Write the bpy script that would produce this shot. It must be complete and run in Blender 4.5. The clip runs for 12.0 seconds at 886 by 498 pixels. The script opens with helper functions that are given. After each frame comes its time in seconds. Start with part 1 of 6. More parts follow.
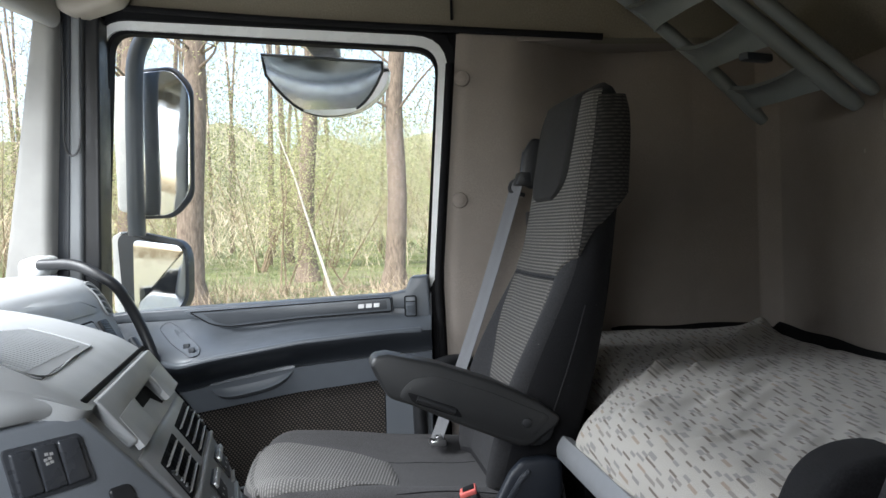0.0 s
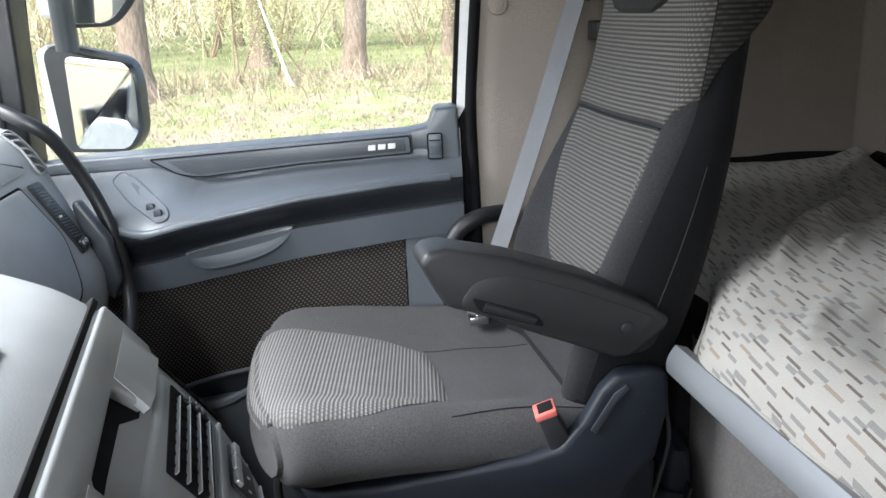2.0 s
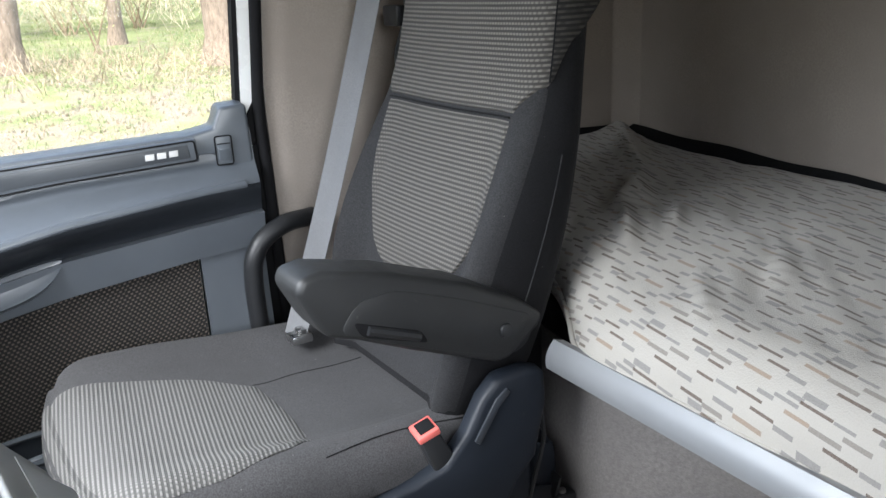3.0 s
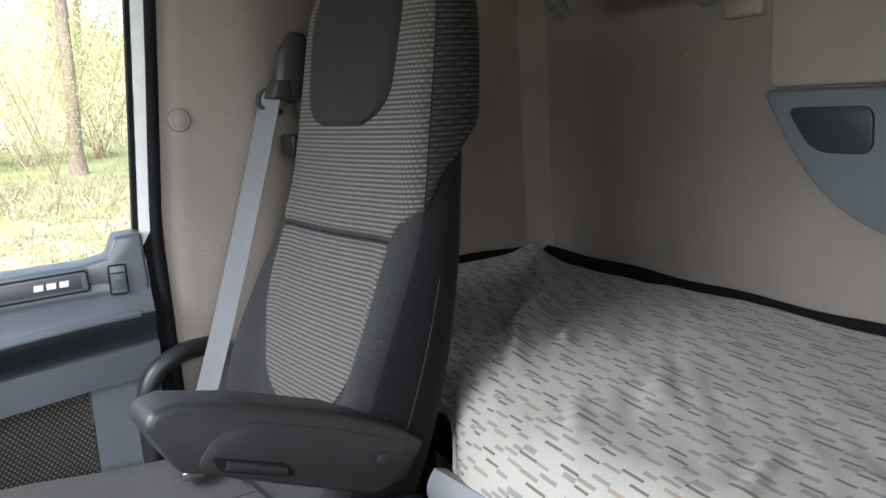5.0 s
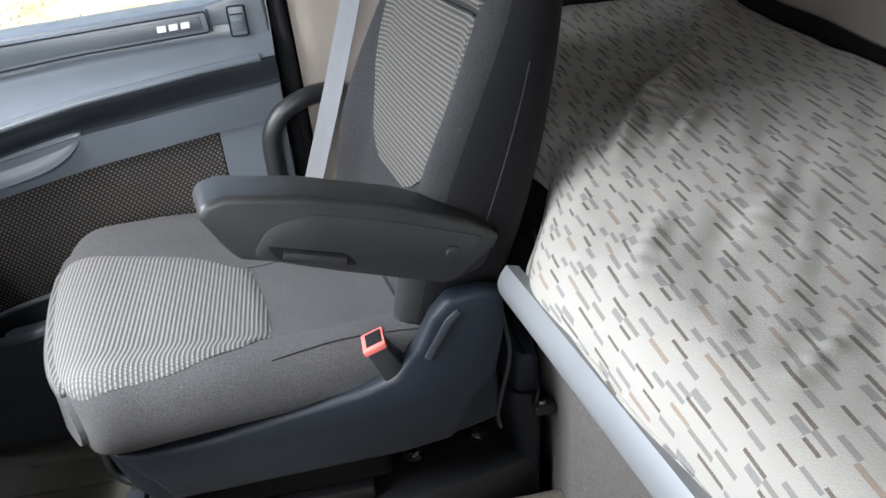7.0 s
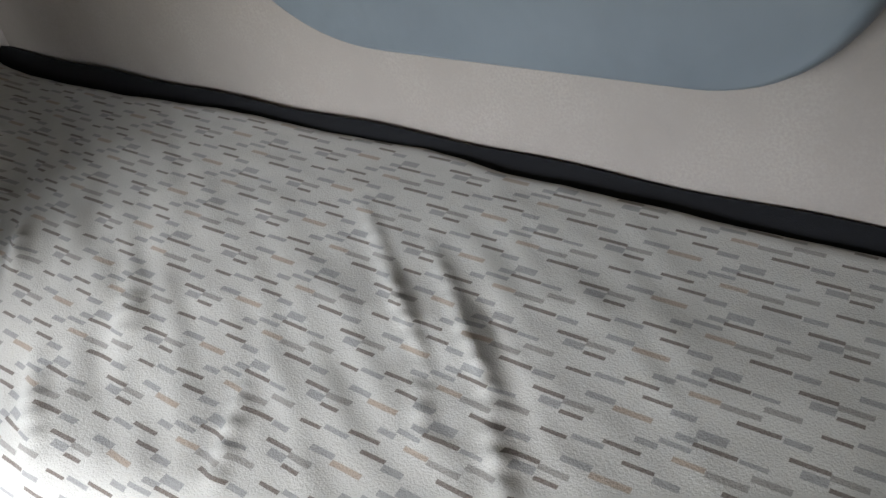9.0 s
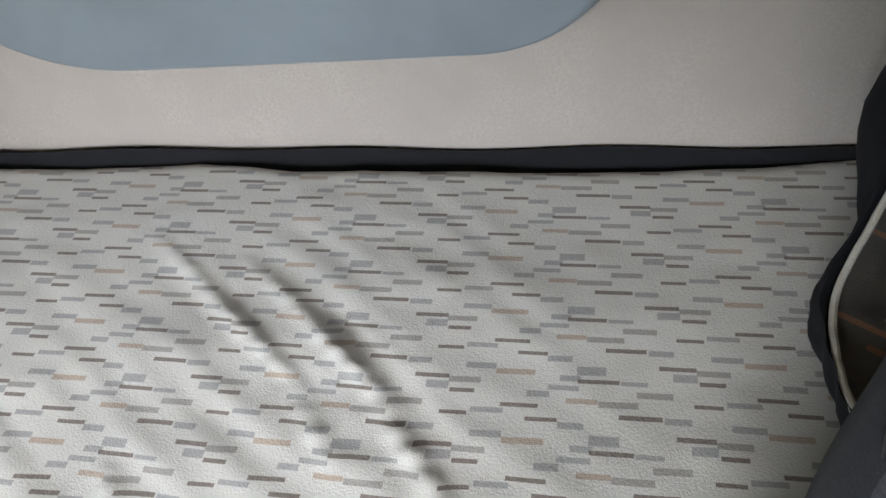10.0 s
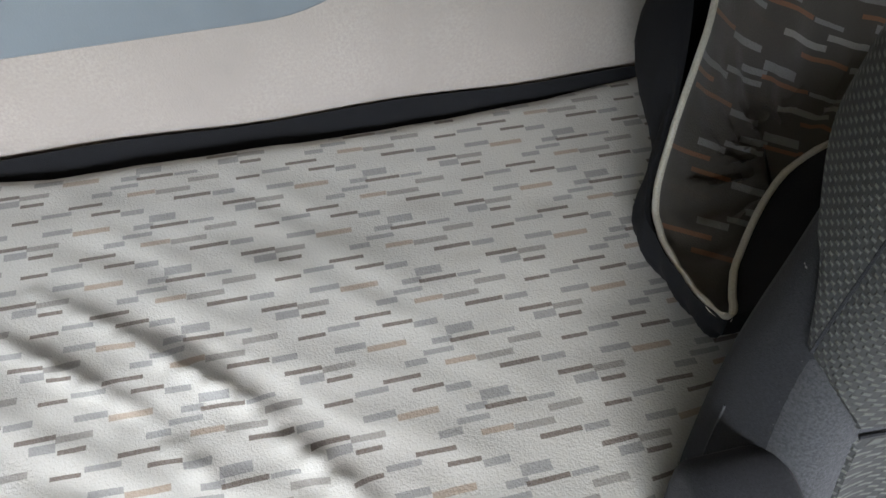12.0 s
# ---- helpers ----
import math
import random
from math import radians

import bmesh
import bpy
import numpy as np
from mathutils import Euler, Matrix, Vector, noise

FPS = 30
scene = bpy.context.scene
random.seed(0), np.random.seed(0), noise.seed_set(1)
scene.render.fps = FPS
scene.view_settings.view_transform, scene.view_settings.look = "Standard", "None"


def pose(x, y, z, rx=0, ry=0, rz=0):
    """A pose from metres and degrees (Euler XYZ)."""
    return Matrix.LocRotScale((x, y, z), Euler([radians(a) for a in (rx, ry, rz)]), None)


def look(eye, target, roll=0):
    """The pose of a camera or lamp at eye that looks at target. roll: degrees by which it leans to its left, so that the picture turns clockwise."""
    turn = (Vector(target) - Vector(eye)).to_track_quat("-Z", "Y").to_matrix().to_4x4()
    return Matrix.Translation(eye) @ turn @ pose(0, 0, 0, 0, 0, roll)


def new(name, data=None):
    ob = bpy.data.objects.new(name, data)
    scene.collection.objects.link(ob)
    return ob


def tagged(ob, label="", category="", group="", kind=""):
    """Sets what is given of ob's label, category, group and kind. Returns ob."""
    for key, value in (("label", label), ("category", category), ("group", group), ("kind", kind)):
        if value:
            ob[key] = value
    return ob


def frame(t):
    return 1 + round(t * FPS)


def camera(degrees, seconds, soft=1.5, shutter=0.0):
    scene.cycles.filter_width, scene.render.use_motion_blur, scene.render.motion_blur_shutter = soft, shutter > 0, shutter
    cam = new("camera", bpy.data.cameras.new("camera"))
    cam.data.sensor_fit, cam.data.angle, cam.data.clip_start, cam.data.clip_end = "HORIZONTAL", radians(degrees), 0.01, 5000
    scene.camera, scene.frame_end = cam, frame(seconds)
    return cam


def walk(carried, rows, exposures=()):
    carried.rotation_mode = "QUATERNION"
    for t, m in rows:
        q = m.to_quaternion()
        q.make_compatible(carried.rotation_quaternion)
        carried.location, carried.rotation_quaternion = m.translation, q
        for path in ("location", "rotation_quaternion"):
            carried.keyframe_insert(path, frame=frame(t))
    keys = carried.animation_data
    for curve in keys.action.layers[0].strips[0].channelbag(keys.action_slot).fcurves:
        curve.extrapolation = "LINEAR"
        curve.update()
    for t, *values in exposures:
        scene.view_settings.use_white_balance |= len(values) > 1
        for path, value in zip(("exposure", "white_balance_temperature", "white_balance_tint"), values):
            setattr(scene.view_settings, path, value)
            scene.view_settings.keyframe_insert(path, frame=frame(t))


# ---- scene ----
cam = camera(55.8, 12.0)
PATH = [
    (0, (0.056, 0.059, 1.038), (0.004, 2.058, 0.992), -1.9),
    (0.5, (0.064, 0.181, 1.081), (-0.058, 2.164, 0.847), -2.6),
    (1, (0.078, 0.29, 1.106), (-0.069, 2.233, 0.655), -3.1),
    (1.5, (0.034, 0.383, 1.113), (-0.11, 2.302, 0.569), -3.2),
    (2, (-0.09, 0.48, 1.112), (-0.061, 2.398, 0.548), -2.7),
    (2.5, (-0.193, 0.562, 1.096), (0.245, 2.422, 0.505), -2.9),
    (3, (-0.262, 0.633, 1.119), (0.463, 2.387, 0.489), -2.8),
    (3.5, (-0.267, 0.635, 1.12), (0.578, 2.409, 0.746), -2.7),
    (3.7, (-0.266, 0.636, 1.12), (0.624, 2.415, 0.908), -2.7),
    (5.3, (-0.11, 0.575, 1.11), (0.68, 2.357, 0.664), -4.0),
    (5.5, (-0.071, 0.564, 1.101), (0.575, 2.382, 0.573), -4.3),
    (6, (-0.005, 0.581, 1.077), (0.205, 2.392, 0.254), -5.1),
    (6.5, (-0.008, 0.632, 1.13), (0.099, 2.372, 0.15), -5.8),
    (7, (0.034, 0.653, 1.189), (0.261, 2.362, 0.177), -5.5),
    (7.5, (0.086, 0.69, 1.212), (0.645, 2.316, 0.19), -6.4),
    (7.7, (0.1, 0.694, 1.22), (0.78, 2.269, 0.193), -6.7),
    (9.3, (0.15, 0.638, 1.308), (1.433, 1.498, 0.038), -11.5),
    (9.5, (0.148, 0.653, 1.315), (1.476, 1.395, 0.016), -11.6),
    (10, (0.126, 0.75, 1.32), (1.535, 1.147, -0.043), -9.4),
    (10.5, (0.126, 0.865, 1.325), (1.513, 0.9, -0.115), -6.4),
    (11, (0.152, 0.963, 1.312), (1.467, 0.65, -0.162), -2.9),
    (11.5, (0.18, 0.974, 1.31), (1.417, 0.467, -0.178), 0.0),
    (12, (0.165, 0.881, 1.323), (1.454, 0.545, -0.17), 1.2),
]
walk(cam, [(t, look(eye, target, roll)) for t, eye, target, roll in PATH],
     exposures=[(0, 1.48), (1.0, 1.95), (3.0, 2.05), (3.7, 2.1), (5.4, 2.1), (6.0, 2.25), (6.5, 2.62), (7.5, 2.25), (9.3, 3.0), (12, 3.5)])

# ---- light ----
SUN_EL, SUN_AZ = 60.0, 215.0
world = bpy.data.worlds.new("sky")
scene.world = world
world.use_nodes = True
sky = world.node_tree.nodes.new("ShaderNodeTexSky")
sky.sky_type, sky.sun_disc = "NISHITA", False
sky.sun_elevation, sky.sun_rotation = radians(SUN_EL), radians(SUN_AZ)
sky.air_density, sky.dust_density, sky.ozone_density = 1.0, 4.0, 0.6
world.node_tree.links.new(sky.outputs[0], world.node_tree.nodes["Background"].inputs[0])
world.node_tree.nodes["Background"].inputs[1].default_value = 0.20
sun = new("sun", bpy.data.lights.new("sun", "SUN"))
sun.data.energy, sun.data.angle, sun.data.color = 2.15, radians(20), (1.0, 0.95, 0.88)
SUN_WAY = Vector((math.sin(radians(SUN_AZ)) * math.cos(radians(SUN_EL)), math.cos(radians(SUN_AZ)) * math.cos(radians(SUN_EL)), math.sin(radians(SUN_EL))))
sun.matrix_world = look(20 * SUN_WAY, (0, 0, 0))


def opening_light(name, centre, target, width, height, watts, spread):
    """An added fill lamp near a cab opening, for sky light; spread: its tuned beam width."""
    lamp = new(name, bpy.data.lights.new(name, "AREA"))
    lamp.data.shape, lamp.data.size, lamp.data.size_y = "RECTANGLE", width, height
    lamp.data.energy, lamp.data.color, lamp.data.spread = watts, (0.925, 0.965, 1.0), radians(spread)
    lamp.matrix_world = look(centre, target)


# fill lamps added beside the sky, aimed by their effect inside the cab
opening_light("windscreen_fill", (-1.12, 1.22, 1.45), (-0.68, 1.20, 0.62), 1.15, 0.50, 9.0, 104)
opening_light("passenger_side_fill", (-0.34, -0.085, 1.27), (-0.58, 2.0, 0.76), 0.55, 0.55, 1.0, 56)


# ---- materials ----
class Net:
    """A material's node tree with short calls."""

    def __init__(self, name):
        self.m = bpy.data.materials.new(name)
        self.m.use_nodes = True
        self.t = self.m.node_tree
        self.b = self.t.nodes["Principled BSDF"]
        self.out = self.t.nodes["Material Output"]
        self.co = self.t.nodes.new("ShaderNodeTexCoord").outputs["Object"]

    def node(self, kind, ins=(), **props):
        n = self.t.nodes.new(kind)
        if "operation" in props:
            n.operation, n.use_clamp = props["operation"], props.get("use_clamp", False)
        if "data_type" in props:
            n.data_type = props["data_type"]
        for i, v in (ins.items() if isinstance(ins, dict) else enumerate(ins)):
            if v is None:
                continue
            if isinstance(v, bpy.types.NodeSocket):
                self.t.links.new(v, n.inputs[i])
            else:
                n.inputs[i].default_value = v
        return n

    def f(self, op, *a, clamp=False):
        return self.node("ShaderNodeMath", a, operation=op, use_clamp=clamp).outputs[0]

    def noise(self, scale, detail=3, rough=0.6, co=None):
        return self.node("ShaderNodeTexNoise", {"Vector": co or self.co, "Scale": scale, "Detail": detail, "Roughness": rough}).outputs["Fac"]

    def mix(self, fac, a, b):
        n = self.node("ShaderNodeMix", data_type="RGBA")
        for s, v in ((n.inputs[0], fac), (n.inputs[6], a), (n.inputs[7], b)):
            if isinstance(v, bpy.types.NodeSocket):
                self.t.links.new(v, s)
            else:
                s.default_value = (*v, 1) if isinstance(v, tuple) and len(v) == 3 else v
        return n.outputs[2]

    def span(self, v, lo, hi, to0=0.0, to1=1.0):
        return self.node("ShaderNodeMapRange", (v, lo, hi, to0, to1)).outputs[0]

    def set(self, **kw):
        for k, v in kw.items():
            s = self.b.inputs[k.replace("_", " ")]
            if isinstance(v, bpy.types.NodeSocket):
                self.t.links.new(v, s)
            else:
                s.default_value = (*v, 1) if isinstance(v, tuple) and len(v) == 3 else v

    def bump(self, height, strength, dist=0.002):
        n = self.node("ShaderNodeBump", {"Strength": strength, "Distance": dist, "Height": height})
        self.t.links.new(n.outputs[0], self.b.inputs["Normal"])


def tint(c, k):
    return tuple(min(1, v * k) for v in c)


def plastic(name, c, rough=0.5, grain=700, bump=0.25, var=0.12, wear=0.0):
    """Moulded plastic with a fine leather grain, slight dirt and scuffs."""
    n = Net(name)
    big = n.span(n.noise(5, 4), 0.3, 0.7)
    col = n.mix(big, tint(c, 1 - var), tint(c, 1 + var))
    if wear:
        col = n.mix(n.span(n.noise(38, 5, 0.75), 0.66, 0.74, 0, wear), col, tint((0.45, 0.43, 0.4), 1))
    n.set(Base_Color=col, Roughness=n.span(n.noise(22, 3), 0.3, 0.7, rough - 0.07, rough + 0.1))
    n.bump(n.noise(grain, 2), bump, 0.0006)
    return n.m


def cloth(name, c, grain=900, bump=0.5, var=0.14, lint=0.0, sheen=0.03, mottle=0.82):
    n = Net(name)
    col = n.mix(n.span(n.noise(7, 4), 0.3, 0.7), tint(c, 1 - var), tint(c, 1 + var))
    col = n.mix(n.span(n.noise(grain * 0.6, 3), 0.35, 0.65), tint(c, mottle), col)
    if lint:
        col = n.mix(n.span(n.noise(170, 2), 0.76, 0.79, 0, lint), col, (0.6, 0.58, 0.55))
    n.set(Base_Color=col, Roughness=0.9, Sheen_Weight=sheen, Specular_IOR_Level=0.2)
    n.bump(n.f("ADD", n.noise(grain, 2), n.f("MULTIPLY", n.noise(60, 4), 0.8)), bump, 0.0012)
    return n.m


def rib_cloth(name, axis, light, dark, period=0.0062):
    """Ribbed seat cloth: raised rows across the seat, each broken into short stitches that shift from row to row."""
    n = Net(name)
    xyz = n.node("ShaderNodeSeparateXYZ", (n.co,)).outputs
    w = n.noise(9, 2)
    s = n.f("ADD", n.f("MULTIPLY", xyz[axis], 2 * math.pi / period), n.f("MULTIPLY", w, 1.5))
    line = n.span(n.f("SINE", s), -0.35, 0.55)
    row = n.f("FLOOR", n.f("DIVIDE", n.f("ADD", s, math.pi / 2), 2 * math.pi))
    across = n.f("ADD", n.f("MULTIPLY", xyz[1], 2 * math.pi / 0.0048), n.f("MULTIPLY", row, math.pi))
    stitch = n.span(n.f("SINE", across), -0.9, 0.1, 0.38, 1)
    fac = n.f("MULTIPLY", line, stitch)
    col = n.mix(fac, dark, n.mix(n.span(n.noise(700, 2), 0.3, 0.7), tint(light, 0.8), tint(light, 1.15)))
    col = n.mix(n.span(n.noise(6, 4), 0.35, 0.75, 0, 0.35), col, tint(dark, 1.6))
    n.set(Base_Color=col, Roughness=0.88, Sheen_Weight=0.03, Specular_IOR_Level=0.2)
    n.bump(fac, 0.6, 0.0015)
    return n.m


def weave(name, light, dark, period=0.0085):
    """Coarse woven cloth: short light dashes in rows, shifted by half from row to row."""
    n = Net(name)
    xyz = n.node("ShaderNodeSeparateXYZ", (n.co,)).outputs
    high = n.f("ADD", n.f("DIVIDE", n.f("ADD", xyz[2], n.f("MULTIPLY", xyz[0], -0.2)), period * 0.62), n.f("MULTIPLY", n.noise(14, 2), 0.4))
    row = n.f("FLOOR", high)
    a = n.f("SINE", n.f("ADD", n.f("MULTIPLY", n.f("ADD", xyz[0], n.f("MULTIPLY", xyz[1], 0.3)), 2 * math.pi / period), n.f("MULTIPLY", row, math.pi)))
    b = n.f("SINE", n.f("MULTIPLY", n.f("FRACT", high), math.pi))
    fac = n.f("MULTIPLY", n.span(a, -0.35, 0.45), n.span(b, 0.45, 0.85))
    col = n.mix(n.f("MULTIPLY", fac, n.span(n.noise(8, 3), 0.3, 0.7, 0.6, 1)), dark, light)
    n.set(Base_Color=col, Roughness=0.85)
    n.bump(fac, 0.8, 0.002)
    return n.m


BARS = (  # where in the repeat (0 to 1 each way), length and thickness in mm, colour
    (0.00, 0.00, 23, 9.0, 0), (0.09, 0.10, 17, 6.0, 0), (0.84, 0.21, 21, 4.2, 0), (0.98, 0.165, 33, 4.2, 1), (0.125, 0.24, 25, 5.0, 0), (0.23, 0.32, 18, 6.0, 0),
    (0.77, 0.39, 28, 6.0, 2), (0.06, 0.445, 25, 5.2, 3), (0.92, 0.51, 31, 6.0, 2), (0.31, 0.48, 30, 4.0, 1), (0.845, 0.70, 33, 4.5, 1), (0.705, 0.755, 20, 6.0, 0),
    (0.12, 0.79, 20, 6.2, 0), (0.23, 0.69, 25, 4.0, 1), (0.44, 0.54, 26, 5.0, 0), (0.45, 0.87, 25, 6.0, 0), (0.31, 0.98, 32, 5.8, 3), (0.52, 0.08, 26, 5.8, 2),
    (0.655, 0.00, 29, 4.4, 1), (0.635, 0.14, 19, 8.0, 0), (0.535, 0.24, 20, 4.2, 1), (0.575, 0.56, 22, 3.8, 1))


def print_cloth(name, base, at=(0, 0, 0), scale=1.0, turn=0.0, inks=((0.165, 0.16, 0.155), (0.065, 0.042, 0.03), (0.16, 0.145, 0.13), (0.22, 0.165, 0.12)), alpha=0.92):
    """Woven cloth with a repeating print of short bars."""
    n = Net(name)
    co = n.node("ShaderNodeMapping", {"Vector": n.co, "Rotation": (0, 0, turn), "Location": at}).outputs[0]
    xyz = n.node("ShaderNodeSeparateXYZ", (co,)).outputs
    ripple = n.f("MULTIPLY", n.f("SUBTRACT", n.noise(1500, 1), 0.5), 0.0012)
    py, px = n.f("ADD", xyz[1], ripple), n.f("ADD", n.f("ADD", xyz[0], xyz[2]), ripple)
    ax, ay, bx, by = -0.066 * scale, -0.0112 * scale, -0.0168 * scale, 0.197 * scale
    det = ax * by - ay * bx
    u = n.f("ADD", n.f("MULTIPLY", px, by / det), n.f("MULTIPLY", py, -bx / det))
    v = n.f("ADD", n.f("MULTIPLY", px, -ay / det), n.f("MULTIPLY", py, ax / det))
    col = n.mix(n.span(n.noise(4, 4), 0.3, 0.7), tint(base, 0.92), tint(base, 1.05))
    col = n.mix(n.span(n.noise(900, 2), 0.3, 0.7, 0, 0.35), col, tint(base, 0.8))
    masks = {}
    for fv, fu, ln, th, ink in BARS:
        du = n.f("SUBTRACT", n.f("FRACT", n.f("SUBTRACT", u, fu - 0.5)), 0.5)
        dv = n.f("SUBTRACT", n.f("FRACT", n.f("SUBTRACT", v, fv - 0.5)), 0.5)
        dx = n.f("ABSOLUTE", n.f("ADD", n.f("MULTIPLY", du, ax), n.f("MULTIPLY", dv, bx)))
        dy = n.f("ABSOLUTE", n.f("ADD", n.f("MULTIPLY", du, ay), n.f("MULTIPLY", dv, by)))
        one = n.f("MULTIPLY", n.f("LESS_THAN", dx, th * scale / 2000), n.f("LESS_THAN", dy, ln * scale / 2000))
        masks[ink] = one if ink not in masks else n.f("MAXIMUM", masks[ink], one)
    fade = n.span(n.noise(600, 2), 0.3, 0.7, alpha - 0.2, alpha)
    for ink, mask in masks.items():
        col = n.mix(n.f("MULTIPLY", mask, fade), col, inks[ink])
    n.set(Base_Color=col, Roughness=0.9, Sheen_Weight=0.12)
    n.bump(n.f("ADD", n.noise(500, 2), n.f("MULTIPLY", n.noise(45, 4), 0.8)), 0.35, 0.0022)
    return n.m


def painted(name, c, rough=0.35, metal=0.0):
    n = Net(name)
    n.set(Base_Color=n.mix(n.noise(6, 3), tint(c, 0.93), tint(c, 1.04)), Roughness=n.span(n.noise(30, 3), 0.3, 0.7, rough - 0.05, rough + 0.08), Metallic=metal)
    return n.m


def bark(name, a, b, stretch=0.25):
    n = Net(name)
    co = n.node("ShaderNodeMapping", {"Vector": n.co, "Scale": (1, 1, stretch)}).outputs[0]
    v = n.noise(26, 5, 0.7, co)
    n.set(Base_Color=n.mix(n.span(v, 0.35, 0.65), a, b), Roughness=0.95)
    n.bump(v, 0.9, 0.02)
    return n.m


def leafy(name, a, b):
    n = Net(name)
    isl = n.node("ShaderNodeNewGeometry").outputs["Random Per Island"]
    n.set(Base_Color=n.mix(isl, a, b), Roughness=0.6)
    tr = n.node("ShaderNodeBsdfTranslucent", (n.mix(isl, a, b),)).outputs[0]
    mx = n.node("ShaderNodeMixShader", (0.4, n.b.outputs[0], tr)).outputs[0]
    n.t.links.new(mx, n.out.inputs[0])
    return n.m


def glass(name):
    n = Net(name)
    fr = n.f("MULTIPLY", n.node("ShaderNodeFresnel", {"IOR": 1.45}).outputs[0], 0.12)
    tr = n.node("ShaderNodeBsdfTransparent", ((0.94, 0.97, 0.95, 1),)).outputs[0]
    gl = n.node("ShaderNodeBsdfGlossy", {"Color": (1, 1, 1, 1), "Roughness": 0.02}).outputs[0]
    n.t.links.new(n.node("ShaderNodeMixShader", (fr, tr, gl)).outputs[0], n.out.inputs[0])
    return n.m


SLATE = plastic("slate_plastic", (0.094, 0.106, 0.121), 0.38)
SLATE_DARK = plastic("dark_slate_plastic", (0.034, 0.039, 0.047), 0.38)
SLATE_DEEP = plastic("near_black_slate_plastic", (0.017, 0.020, 0.025), 0.42)
PANEL = plastic("dark_panel_plastic", (0.15, 0.165, 0.185), 0.34)
ROCKER = plastic("black_switch_plastic", (0.035, 0.038, 0.044), 0.26)
SLATE_MID = plastic("mid_slate_plastic", (0.055, 0.061, 0.069), 0.40)
GREY = plastic("grey_dash_plastic", (0.37, 0.384, 0.395), 0.5)
TRAY_GREY = plastic("matt_grey_tray", (0.20, 0.21, 0.218), 0.72)
GREY_MID = plastic("mid_grey_plastic", (0.22, 0.232, 0.243), 0.48)
BLACK = plastic("black_plastic", (0.018, 0.019, 0.021), 0.42, wear=0.08)
BLACK_SOFT = plastic("black_rubber", (0.009, 0.009, 0.010), 0.85)
BLACK_SOFT.node_tree.nodes["Principled BSDF"].inputs["Specular IOR Level"].default_value = 0.15
SHELL = plastic("seat_shell_plastic", (0.0125, 0.0160, 0.0225), 0.48, wear=0.04)
SHELL.node_tree.nodes["Principled BSDF"].inputs["Specular IOR Level"].default_value = 0.3
ARM = plastic("armrest_plastic", (0.020, 0.0208, 0.0218), 0.50, wear=0.10)
LADDER = plastic("ladder_plastic", (0.15, 0.165, 0.165), 0.45)
TRAY = plastic("tray_plastic", (0.145, 0.165, 0.18), 0.5)
CREAM = plastic("cream_plastic", (0.34, 0.305, 0.255), 0.55)
PILLAR = plastic("pillar_trim", (0.30, 0.298, 0.285), 0.55)
WHITE = painted("white_paint", (0.8, 0.81, 0.8), 0.25)
SILVER = painted("silver_painted_rail", (0.215, 0.224, 0.236), 0.40, 0.2)
STEEL = painted("steel", (0.5, 0.5, 0.5), 0.28, 1.0)
CHROME_DULL = painted("pale_metal", (0.6, 0.6, 0.6), 0.4, 0.6)
MIRROR_HAZE = painted("dusty_mirror_glass", (0.9, 0.91, 0.91), 0.14, 1.0)
MIRROR = painted("mirror_glass", (0.92, 0.93, 0.93), 0.06, 1.0)
RED = plastic("red_plastic", (0.66, 0.14, 0.12), 0.4)
YELLOW = plastic("yellow_plastic", (0.8, 0.55, 0.02), 0.45)
GLASS = glass("window_glass")
SEAT_DARK = cloth("charcoal_seat_cloth", (0.011, 0.011, 0.0125), lint=0.25, mottle=0.5)
SEAT_MID = cloth("grey_seat_cloth", (0.078, 0.077, 0.080), lint=0.2, mottle=0.6)
RIB_X = rib_cloth("ribbed_cloth_cushion", 0, (0.225, 0.219, 0.211), (0.072, 0.071, 0.070), 0.0056)
RIB_Z = rib_cloth("ribbed_cloth_back", 2, (0.175, 0.164, 0.150), (0.050, 0.048, 0.045), 0.0060)
SEAT_FACE = cloth("plain_bolster_cloth", (0.036, 0.036, 0.038), lint=0.3, mottle=0.55)
SEAT_PAD = cloth("head_pad_cloth", (0.026, 0.025, 0.0245), lint=0.1, mottle=0.6)
# the back's ribbed cloth again, coloured darker for shade on the head's sides
RIB_SHADED = rib_cloth("ribbed_cloth_shaded_side", 2, (0.060, 0.056, 0.050), (0.016, 0.0155, 0.015), 0.0064)
# finer weave of the passenger seat, its tone lowered for the shade there
RIB_DIM = weave("ribbed_cloth_passenger_shade", (0.058, 0.058, 0.051), (0.013, 0.013, 0.012), 0.0060)
WEAVE = weave("woven_door_cloth", (0.155, 0.128, 0.107), (0.006, 0.0052, 0.0048), 0.0080)
WALL = cloth("beige_wall_felt", (0.275, 0.240, 0.212), grain=520, bump=0.4, var=0.12, mottle=0.92)
HEADLINER = cloth("cream_headliner", (0.22, 0.195, 0.15), grain=420, bump=0.4)
CARPET = cloth("grey_carpet", (0.155, 0.145, 0.14), grain=300, bump=1.0)
MAT_CARPET = cloth("taupe_carpet", (0.2, 0.18, 0.15), grain=260, bump=1.0)
RUBBER_MAT = plastic("dusty_rubber_mat", (0.25, 0.235, 0.20), 0.8, grain=150, bump=0.8, var=0.3, wear=0.25)
BED_CLOTH = print_cloth("printed_mattress_cloth", (0.350, 0.332, 0.300), (-0.051, 0.286, -0.11))
